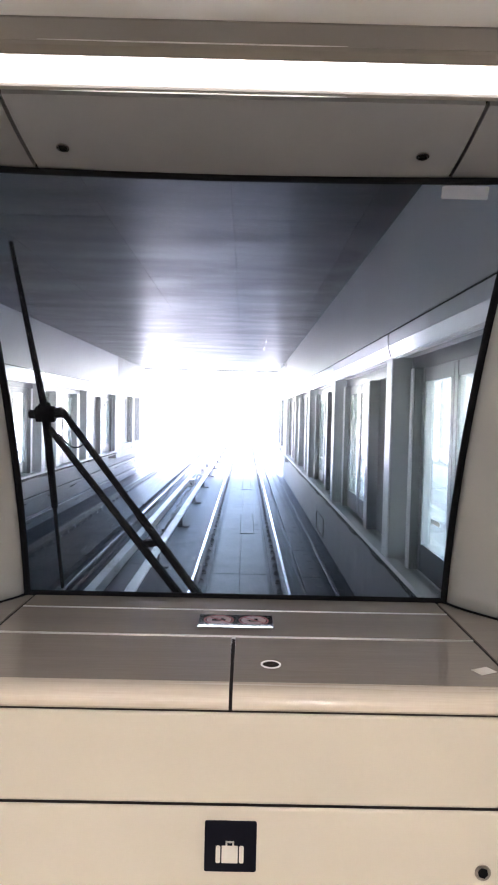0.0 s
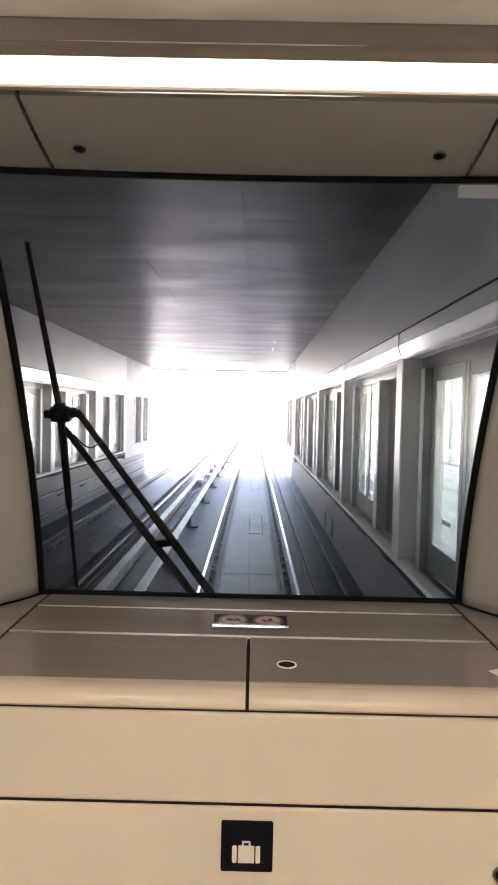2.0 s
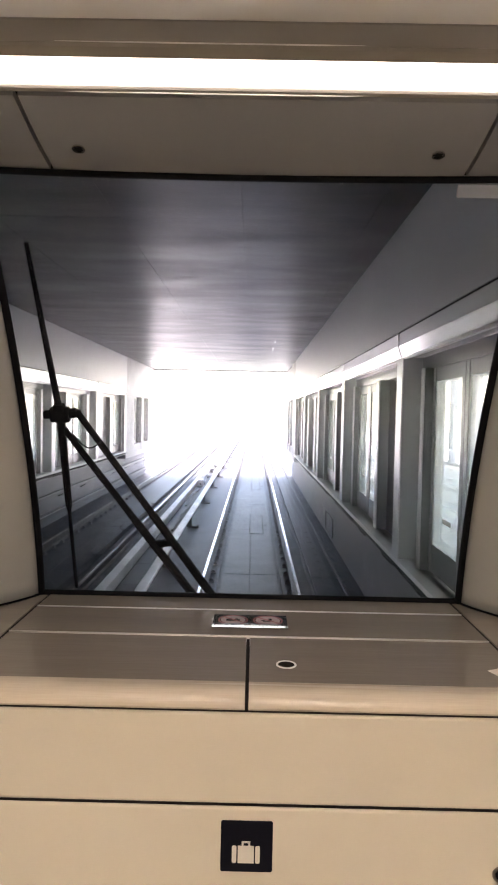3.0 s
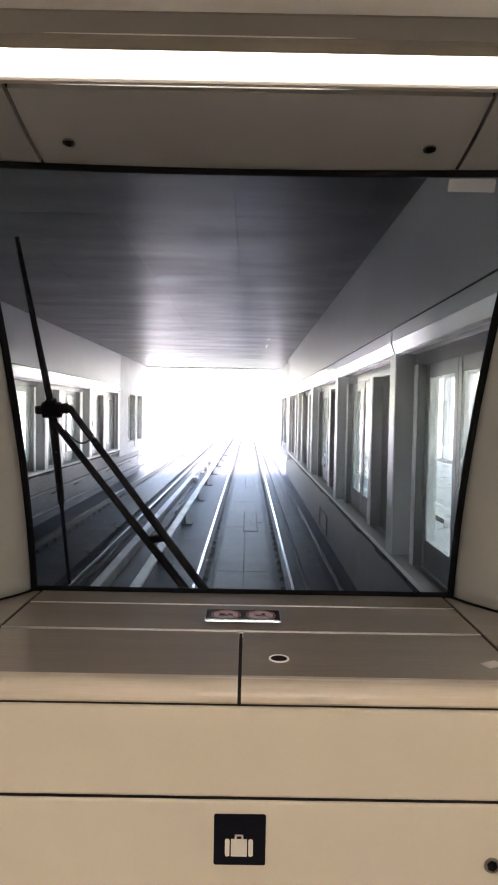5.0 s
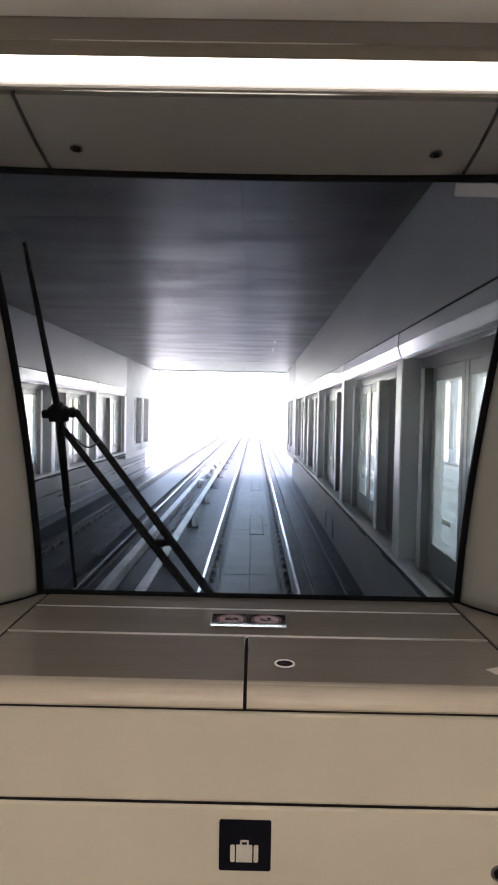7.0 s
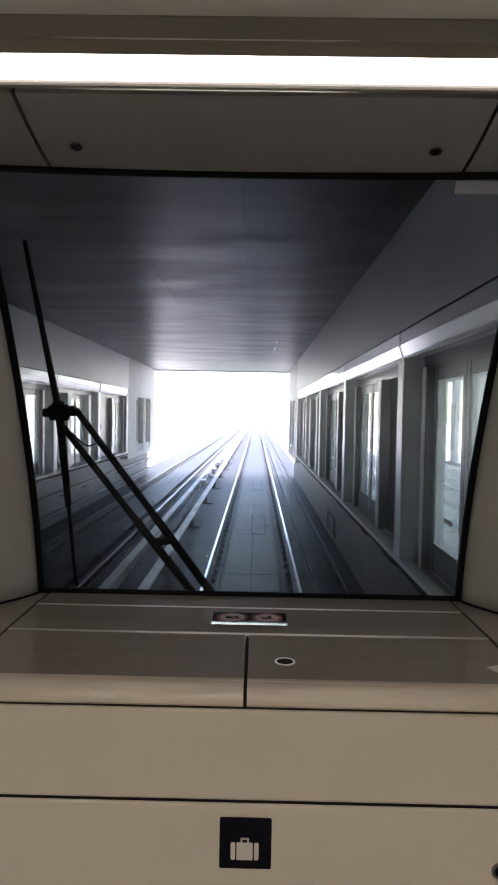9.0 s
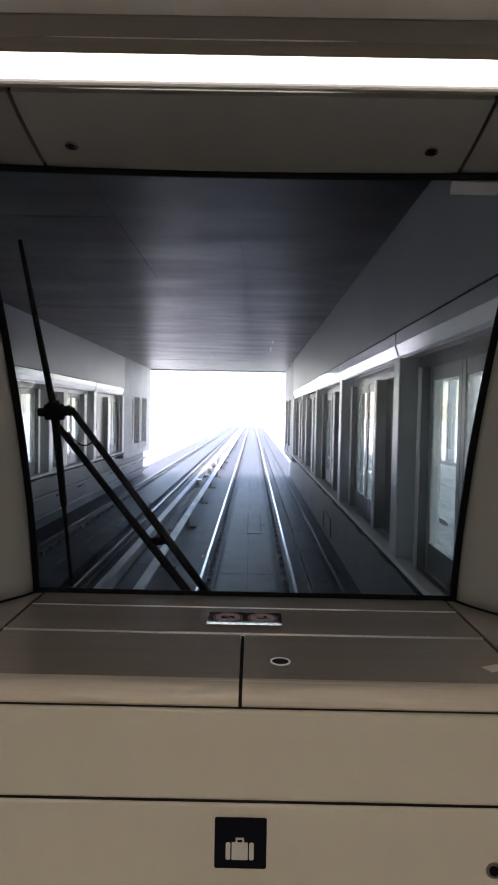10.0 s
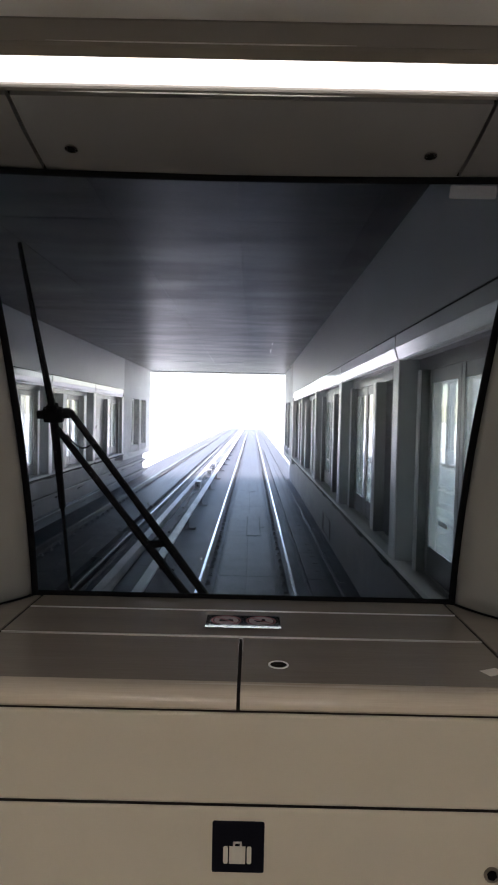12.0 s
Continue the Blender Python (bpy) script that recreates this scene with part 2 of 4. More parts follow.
def mesh_of(name, bm, material, smooth=False):
    bmesh.ops.recalc_face_normals(bm, faces=bm.faces[:])
    me = bpy.data.meshes.new(name)
    bm.to_mesh(me)
    bm.free()
    me.materials.append(material)
    if smooth:
        for p in me.polygons:
            p.use_smooth = True
        me.set_sharp_from_angle(angle=radians(40))
    return me


def part(name, bm, material, parent, label="", smooth=False, kind=""):
    ob = new(name, mesh_of(name, bm, material, smooth))
    ob.parent = parent
    return tagged(ob, label, kind=kind)


def soft_edges(ob):
    """Rounded edges shade smoothly while the flat faces stay flat."""
    for p in ob.data.polygons:
        p.use_smooth = True
    ob.modifiers.new("even", "WEIGHTED_NORMAL")
    return ob


def thing(name, label, category, group="", at=(0, 0, 0)):
    ob = new(name)
    ob.location = at
    return tagged(ob, label, category, group)


def structure(name, bm, material, label, smooth=False):
    return tagged(new(name, mesh_of(name, bm, material, smooth)), label, kind="structure")


XC = -0.016            # the cab's middle
LEAN = 0.40            # the windscreen comes back by this much per metre of height
SILL_Y, SILL_Z = 2.165, 0.85
TOP_Z = 2.055


def screen_y(z):
    return SILL_Y - LEAN * (z - SILL_Z)


def screen_half(z):
    return 0.660 + 0.08 * (z - 1.35) ** 2


# ---- cab: shell ----
structure("floor", boxes((-1.25, 1.25, -6.0, 1.6, -0.06, 0.0)), FLOORMAT, "grey rubber floor of the train saloon")
structure("wall_left", boxes((-1.31, -1.25, -6.0, 2.3, -0.06, 2.35)), CREAM, "cream side wall of the train saloon")
structure("wall_right", boxes((1.25, 1.31, -6.0, 2.3, -0.06, 2.35)), CREAM, "cream side wall of the train saloon")
structure("wall_back", boxes((-1.25, 1.25, -6.06, -6.0, -0.06, 2.35)), CREAM, "cream end wall of the train saloon")
ceil_bm = extrude([(1.195, 2.150), (1.185, 2.142), (1.02, 2.098), (0.90, 2.088), (-6.0, 2.088), (-6.0, 2.25), (1.72, 2.25), (1.72, 2.21), (1.195, 2.21)], "x", -1.25, 1.25)
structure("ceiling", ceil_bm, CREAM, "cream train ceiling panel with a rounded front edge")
structure("roof_panel", boxes((-1.25, 1.25, 1.694, 1.715, 2.075, 2.30)), SEAM, "dark structure over the windscreen")
structure("apron_panel", boxes((-1.25, 1.25, 1.47, 2.30, -0.06, 0.70)), SEAM, "dark bulkhead behind the console fronts")


# ---- cab: console ----
def round_nose(y0, y1, z0, z1, r, n=6):
    """Outline of a lid with a rounded front upper edge."""
    pts = [(y1, z0), (y1, z1)]
    for k in range(n + 1):
        a = math.pi / 2 + k * math.pi / 2 / n
        pts.append((y0 + r + r * math.cos(a), z1 - r + r * math.sin(a)))
    pts += [(y0, z0 + 0.006), (y0 + 0.006, z0)]
    return pts


def build_console():
    con = thing("front_console", "cream luggage console with two lids below the windscreen", "console")
    # flat top in the darkened cream, rounded nose in the lit one
    top_prof = [(1.480, 0.806), (1.480, 0.8498), (1.781, 0.8498), (1.781, 0.806)]
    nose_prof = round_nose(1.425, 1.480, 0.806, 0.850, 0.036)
    lids = []
    for a, b, label in ((XC - 0.657, XC - 0.004, "scuffed glossy cream lid"), (XC + 0.004, XC + 0.657, "scuffed glossy cream lid with a lock")):
        ob = part("lid", extrude(top_prof, "x", a, b), LEDGE_DARK, con, label, smooth=True)
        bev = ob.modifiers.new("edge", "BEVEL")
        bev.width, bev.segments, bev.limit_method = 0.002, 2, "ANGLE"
        part("nose", extrude(nose_prof, "x", a, b), NOSE_LIT, ob, "rounded cream front edge", smooth=True)
        lids.append(ob)
    lid2 = lids[1]
    lock = boxes()
    # ring painted pale all over for the highlight on its rim
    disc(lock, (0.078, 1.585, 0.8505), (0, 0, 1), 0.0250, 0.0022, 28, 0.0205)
    part("lock_ring", lock, FRAMEPALE, lid2, "lock ring painted pale as a lit rim", smooth=True)
    core = boxes()
    disc(core, (0.078, 1.585, 0.8503), (0, 0, 1), 0.020, 0.0012, 24)
    part("lock_core", core, SEAM, lid2, "dark lock barrel")
    slot = boxes((0.072, 0.084, 1.5838, 1.5862, 0.8514, 0.8522))
    part("key_slot", slot, CHROME, lid2)
    tag_bm = bmesh.new()
    box(tag_bm, 0.0, 0.050, -0.036, 0.0, 0.8499, 0.8504, m=pose(0.563, 1.579, 0, 0, 0, 25))
    part("corner_label", tag_bm, OFFWHITE, lid2, "small pale label stuck askew")
    soft_edges(part("rear_panel", boxes((-0.657 + XC, 0.657 + XC, 1.789, 2.021, 0.82, 0.851, 0.003)), LEDGE_DARK, con, "glossy cream strip behind the lids"))
    soft_edges(part("sill_panel", boxes((-0.657 + XC, 0.657 + XC, 2.027, 2.20, 0.82, 0.8515, 0.003)), LEDGE_DARK, con, "cream sill strip under the glass"))
    for s in (-1, 1):
        a, b = sorted((XC + s * 0.6660, XC + s * 1.22))
        led = part("side_ledge", extrude([(1.480, 0.806), (1.480, 0.8498), (2.158, 0.8498), (2.158, 0.806)], "x", a, b), LEDGE_DARK, con, "cream side ledge beside the lids")
        part("nose", extrude(nose_prof, "x", a, b), NOSE_LIT, led, "rounded cream front edge", smooth=True)
        part("side_joint", boxes((XC + s * 0.6615 - 0.0043, XC + s * 0.6615 + 0.0043, 1.430, 2.158, 0.81, 0.8462)), SEAM, con, "dark joint strip")
    soft_edges(part("upper_front_panel", boxes((-1.24, 1.24, 1.440, 1.462, 0.588, 0.7955, 0.009)), CREAM, con, "smooth cream front panel"))
    low = soft_edges(part("lower_front_panel", boxes((-1.24, 1.24, 1.440, 1.462, 0.02, 0.582, 0.009)), CREAM, con, "smooth cream front panel with a luggage sign"))
    bolt = bmesh.new()
    disc(bolt, (0.557, 1.4405, 0.443), (0, -1, 0), 0.018, 0.003, 28, 0.011)
    part("bolt_ring", bolt, BRONZE, low, "dark metal rosette of a bolt", smooth=True)
    core = bmesh.new()
    disc(core, (0.557, 1.4402, 0.443), (0, -1, 0), 0.012, 0.0045, 6)
    part("bolt_head", core, RUBBER, low)
    # metal beads added for the highlight lines on the panels' back edges
    for yy, hw in ((1.785, 0.655), (2.024, 0.655)):
        part("edge_bead", boxes((XC - hw, XC + hw, yy - 0.003, yy + 0.0025, 0.835, 0.8530, 0.0010)), ALU, con, "thin metal bead added as an edge highlight", smooth=True)
    part("inner_frame", boxes((-1.24, 1.24, 1.47, 2.16, 0.70, 0.80)), SEAM, con, "dark frame under the lids")
    for z0, z1 in ((0.5823, 0.5877), (0.7958, 0.8055)):
        part("joint_strip", boxes((-1.24, 1.24, 1.4435, 1.462, z0, z1)), SEAM, con, "dark joint strip")
    part("divider_strip", boxes((XC - 0.0035, XC + 0.0035, 1.430, 1.781, 0.806, 0.8455)), SEAM, con, "dark joint strip")
    return con


build_console()


# ---- cab: windscreen, its rubber and trims ----
def build_windscreen():
    scr = thing("windscreen", "large raked windscreen in a black rubber seal", "windscreen")
    bm = bmesh.new()
    rows_, cols = 14, 2
    layers = []
    for off in (0.0, 0.008):
        grid = []
        for i in range(rows_ + 1):
            z = SILL_Z + 0.004 + (TOP_Z - SILL_Z) * i / rows_
            h = screen_half(z) + 0.004
            grid.append([bm.verts.new((XC - h + 2 * h * j / cols, screen_y(z) + off, z)) for j in range(cols + 1)])
        layers.append(grid)
    for g in layers:
        for i in range(rows_):
            for j in range(cols):
                bm.faces.new((g[i][j], g[i][j + 1], g[i + 1][j + 1], g[i + 1][j]))
    a, b = layers
    rim = [a[0][j] for j in range(cols + 1)] + [a[i][cols] for i in range(1, rows_ + 1)] + [a[rows_][j] for j in range(cols - 1, -1, -1)] + [a[i][0] for i in range(rows_ - 1, 0, -1)]
    rim2 = [b[0][j] for j in range(cols + 1)] + [b[i][cols] for i in range(1, rows_ + 1)] + [b[rows_][j] for j in range(cols - 1, -1, -1)] + [b[i][0] for i in range(rows_ - 1, 0, -1)]
    for k in range(len(rim)):
        j = (k + 1) % len(rim)
        bm.faces.new((rim[k], rim[j], rim2[j], rim2[k]))
    pane = part("pane", bm, SCREENGLASS, scr, "clear faintly tinted glass")
    pane.visible_shadow = False
    for x, z, r in ((-0.153, 0.990, 0.0026), (-0.132, 0.967, 0.0028), (-0.470, 1.029, 0.002), (0.21, 1.42, 0.0014), (-0.30, 1.25, 0.0012)):
        speck = bmesh.new()
        disc(speck, (x, screen_y(z) + 0.009, z), (0, 1, LEAN), r, 0.0008, 7)
        part("dirt_speck", speck, OFFWHITE, scr, "pale dried speck")
    for s in (-1, 1):
        pts = []
        for i in range(25):
            z = SILL_Z + 0.002 + (TOP_Z + 0.03 - SILL_Z) * i / 24
            pts.append((XC + s * (screen_half(z) + 0.006), screen_y(z) - 0.006, z))
        part("side_seal", tube(pts, 0.011, 10), RUBBER, scr, "black rubber seal", smooth=True)
    part("bottom_seal", tube([(XC - 0.69, SILL_Y - 0.006, SILL_Z + 0.006), (XC + 0.69, SILL_Y - 0.006, SILL_Z + 0.006)], 0.010, 10), RUBBER, scr, "black rubber seal", smooth=True)
    top = [(XC + 0.72 * k / 12, 1.687 - 0.010 * abs(k / 12) ** 2, 2.0475 + 0.007 * (k / 12) ** 2) for k in range(-12, 13)]
    part("top_seal", tube(top, 0.0085, 10), RUBBER, scr, "black rubber seal", smooth=True)
    return scr


build_windscreen()


def build_pillar(s):
    """A curved cream trim that runs from the glass's edge back to the side wall."""
    bm = bmesh.new()
    n, m_ = 24, 16
    grid = []
    for i in range(n + 1):
        z = SILL_Z + 0.001 + (2.22 - SILL_Z) * i / n
        row = []
        for j in range(m_ + 1):
            w = j / m_
            x = screen_half(z) + 0.014 + 0.16 * w + 0.38 * w * w
            y = screen_y(z) - 0.012 - 0.42 * w - 0.12 * w * w
            if j == 0:
                y += 0.03
            row.append(bm.verts.new((XC + s * x, y, z)))
        grid.append(row)
    for i in range(n):
        for j in range(m_):
            f = (grid[i][j], grid[i][j + 1], grid[i + 1][j + 1], grid[i + 1][j])
            bm.faces.new(f if s < 0 else f[::-1])
    ob = new("pillar_trim", mesh_of("pillar_trim", bm, PILLAR_SHADED, True))
    sol = ob.modifiers.new("thick", "SOLIDIFY")
    sol.thickness, sol.offset = 0.012, 0.0
    # dark tube drawn in for the gap under the trim
    foot = []
    for j in range(m_ + 1):
        w = j / m_
        foot.append((XC + s * (screen_half(SILL_Z) + 0.008 + 0.16 * w + 0.38 * w * w), screen_y(SILL_Z) - 0.016 - 0.42 * w - 0.12 * w * w, SILL_Z + 0.003))
    part("foot_seal", tube(foot, 0.0042, 6), RUBBER, ob, "dark line for the gap under the trim", smooth=True)
    # pale tube painted in for the light caught by the trim's rounded edge
    lip = []
    for i in range(n + 1):
        z = SILL_Z + 0.012 + (2.03 - SILL_Z) * i / n
        lip.append((XC + s * (screen_half(z) + 0.0195), screen_y(z) - 0.014, z))
    part("edge_lip", tube(lip, 0.0035, 8), OFFWHITE, ob, "pale tube painted as the edge highlight beside the seal", smooth=True)
    return tagged(ob, "curved cream pillar trim beside the windscreen", "trim panel", "pillar trims")


for side in (-1, 1):
    build_pillar(side)


# ---- cab: header and lamp ----
def build_header():
    head = thing("header_cover", "cream cover panels greyed for shade over the windscreen with two screws", "cover panel")
    half = 0.512
    (y0, z0), (y1, z1) = (1.688, 2.0535), (1.425, 2.1195)

    def slab(x0, x1):
        bm = bmesh.new()
        lay = []
        for dz in (0.0, 0.018):
            grid = []
            for i in range(7):
                t = i / 6
                grid.append([bm.verts.new((
                    x0 + (x1 - x0) * u / 8,
                    y0 + (y1 - y0) * t,
                    z0 + (z1 - z0) * t + dz - 0.006 * math.sin(math.pi * t) + (1 - t) * 0.022 * ((x0 + (x1 - x0) * u / 8 - XC) ** 2))) for u in range(9)])
            lay.append(grid)
        a, b = lay
        for g in lay:
            for i in range(6):
                for u in range(8):
                    bm.faces.new((g[i][u], g[i][u + 1], g[i + 1][u + 1], g[i + 1][u]))
        for i in range(6):
            for u in (0, 8):
                bm.faces.new((a[i][u], a[i + 1][u], b[i + 1][u], b[i][u]))
        for u in range(8):
            for i in (0, 6):
                bm.faces.new((a[i][u], a[i][u + 1], b[i][u + 1], b[i][u]))
        return bm

    hatch = part("hatch_panel", slab(XC - half + 0.002, XC + half), HEADER_SHADED, head, "cream hatch panel greyed for shade", smooth=True)
    for s in (-1, 1):
        a, b = sorted((XC + s * (half + (0.009 if s > 0 else 0.008)), XC + s * 1.22))
        part("side_panel", slab(a, b), HEADER_SHADED, head, smooth=True)
        c = Vector((XC + s * 0.423, 1.585, 2.0745))
        rose = bmesh.new()
        disc(rose, c, (0, -0.2, -1), 0.015, 0.004, 24, 0.010)
        part("screw_rosette", rose, CHROME, hatch, "chrome screw rosette", smooth=True)
        core = bmesh.new()
        disc(core, c, (0, -0.2, -1), 0.010, 0.0015, 6)
        part("screw_head", core, SEAM, hatch, "dark recessed screw head")
    part("backing", boxes((-1.22, 1.22, 1.43, 1.70, 2.15, 2.16)), SEAM, head, "dark space behind the panels")
    return head


build_header()


def build_lamp(y0, y1, name_label):
    lamp = thing("ceiling_light", name_label, "light", "strip lights")
    part("diffuser", boxes((-1.2, 1.2, y0, y1, 2.132, 2.150, 0.003)), LAMP, lamp, "glowing white diffuser")
    part("front_trim", extrude([(y1, 2.128), (y1 + 0.003, 2.124), (y1 + 0.013, 2.1215), (y1 + 0.018, 2.150), (y1, 2.150)], "x", -1.22, 1.22), TRIMGREY, lamp, "grey trim rail")
    # short tapered pale bars painted in for glints on the lamp trims
    part("bead", tube([(-0.42, y1 + 0.0110, 2.1212), (-0.26, y1 + 0.0110, 2.1210), (0.12, y1 + 0.0110, 2.1210), (0.20, y1 + 0.0110, 2.1212)], [0.0003, 0.0014, 0.0014, 0.0003], 10), FRAMEPALE, lamp, "thin pale bar painted as a glint", smooth=True)
    part("rear_trim", extrude([(y0 - 0.030, 2.1466), (y0 - 0.020, 2.1450), (y0 - 0.002, 2.1345), (y0, 2.150), (y0 - 0.030, 2.158)], "x", -1.22, 1.22), TRIMGREY, lamp, "grey trim rail")
    part("bead", tube([(-0.40, y0 - 0.036, 2.1461), (-0.24, y0 - 0.036, 2.1456), (0.11, y0 - 0.036, 2.1456), (0.18, y0 - 0.036, 2.1461)], [0.0003, 0.0015, 0.0015, 0.0003], 10), FRAMEPALE, lamp, "thin pale bar painted as a glint", smooth=True)
    # flat strip in darkened cream, painting the shaded recess behind the lamp
    part("valance", boxes((-1.22, 1.22, 1.197, y0 - 0.031, 2.1462, 2.158, 0.002)), TRIMGREY, lamp, "cover strip behind the lamp greyed for shade")
    part("housing", boxes((-1.2, 1.2, y0 - 0.03, y1 + 0.02, 2.152, 2.205)), TRIMGREY, lamp)
    return lamp


build_lamp(1.300, 1.397, "full-width glowing strip light in aluminium trims over the windscreen")


def build_saloon_lamp(y):
    lamp = thing("saloon_light", "glowing strip light across the saloon ceiling", "light", "saloon lights")
    part("diffuser", boxes((-1.15, 1.15, y - 0.05, y + 0.05, 2.072, 2.092, 0.004)), SALOON, lamp, "glowing white diffuser")
    for k in (-1, 1):
        a, b = sorted((y + k * 0.052, y + k * 0.07))
        part("trim", boxes((-1.17, 1.17, a, b, 2.068, 2.092, 0.002)), ALU, lamp, "aluminium trim rail")
    return lamp


for ly in (-0.9, -2.6, -4.3):
    build_saloon_lamp(ly)


# ---- cab: signs ----
def build_luggage_sign():
    sign = thing("luggage_sign", "square dark navy sign with a white suitcase pictogram", "sign")
    cx, cz, h = -0.0095, 0.494, 0.058
    y = 1.4395
    part("plate", rounded(cx - h, cx + h, cz - h, cz + h, 0.005, y - 0.0025, y), NAVY, sign)
    k = 0.00120          # one unit of the pictogram
    bx, bz, f = cx - 0.0015, cz - 0.0185, y - 0.0035
    case = boxes((bx - 15 * k, bx + 15 * k, f, y - 0.0025, bz - 16 * k, bz + 17 * k))
    part("suitcase_body", case, OFFWHITE, sign)
    for s in (-1, 1):
        a, b = sorted((bx + s * 17.5 * k, bx + s * 26 * k))
        part("suitcase_end", rounded(a, b, bz - 16 * k, bz + 17 * k, 0.004, f, y - 0.0025), OFFWHITE, sign)
    grip = boxes((bx - 8 * k, bx - 4.5 * k, f, y - 0.0025, bz + 17 * k, bz + 26 * k), (bx + 4.5 * k, bx + 8 * k, f, y - 0.0025, bz + 17 * k, bz + 26 * k),
                 (bx - 8 * k, bx + 8 * k, f, y - 0.0025, bz + 22.5 * k, bz + 26 * k))
    part("suitcase_handle", grip, OFFWHITE, sign)
    return sign


build_luggage_sign()


def build_warning_sticker():
    st = thing("warning_sticker", "glossy black sticker with two red rings and an edge tilted for glare", "sticker")
    x0, x1, y0, y1, z = -0.120, 0.096, 1.838, 1.972, 0.8515
    # near edge lifted so that it mirrors the bright exit as glare
    top = [(y1, z + 0.0012), (y0 + 0.064, z + 0.0012), (y0 + 0.050, z + 0.0016), (y0 + 0.036, z + 0.0026), (y0 + 0.028, z + 0.0034), (y0, z + 0.0069)]
    film_prof = top + [(y, h - 0.001) for y, h in reversed(top)]
    part("plate", extrude(film_prof, "x", x0, x1), STICKER, st, "glossy black film with an edge tilted for glare")
    cy = y1 - 0.050
    for k, cx in enumerate((x0 + 0.058, x1 - 0.056)):
        bm = bmesh.new()
        disc(bm, (cx, cy, z + 0.0012), (0, 0, 1), 0.044, 0.0005, 36, 0.0395)
        part("red_ring", bm, RED, st, "greyed red prohibition ring")
        bm = bmesh.new()
        disc(bm, (cx, cy, z + 0.0012), (0, 0, 1), 0.0365, 0.0004, 36)
        face = part("pale_disc", bm, PINK, st, "pale pink pictogram ground")
        h0, h1 = z + 0.0016, z + 0.0020
        if k == 0:
            mark = boxes((cx - 0.020, cx + 0.020, cy - 0.012, cy + 0.006, h0, h1), (cx - 0.014, cx - 0.004, cy + 0.006, cy + 0.014, h0, h1), (cx + 0.006, cx + 0.014, cy + 0.006, cy + 0.012, h0, h1))
        else:
            mark = boxes((cx - 0.014, cx + 0.016, cy - 0.012, cy - 0.004, h0, h1), (cx + 0.002, cx + 0.012, cy - 0.004, cy + 0.016, h0, h1), (cx - 0.020, cx - 0.010, cy - 0.004, cy + 0.002, h0, h1))
        part("dark_mark", mark, STICKER, face, "dark block of a pictogram")
        bm = bmesh.new()
        box(bm, -0.036, 0.036, -0.0025, 0.0025, z + 0.0021, z + 0.0024, m=pose(cx, cy, 0, 0, 0, -40))
        part("red_bar", bm, RED, st, "greyed red diagonal bar")
    return st


build_warning_sticker()
zl = 2.027
lab = rounded(0.0, 0.118, -0.0155, 0.0155, 0.004, -0.0012, 0.0)
bmesh.ops.transform(lab, matrix=pose(0.485, screen_y(zl) - 0.0015, zl, math.degrees(math.atan(LEAN))), verts=lab.verts)
tagged(new("windscreen_label", mesh_of("windscreen_label", lab, LABEL)), "small grey frosted label stuck on the glass", "label")


# ---- wiper outside the glass ----
def on_screen(x, z, out=0.05):
    return (x, screen_y(z) + out, z)


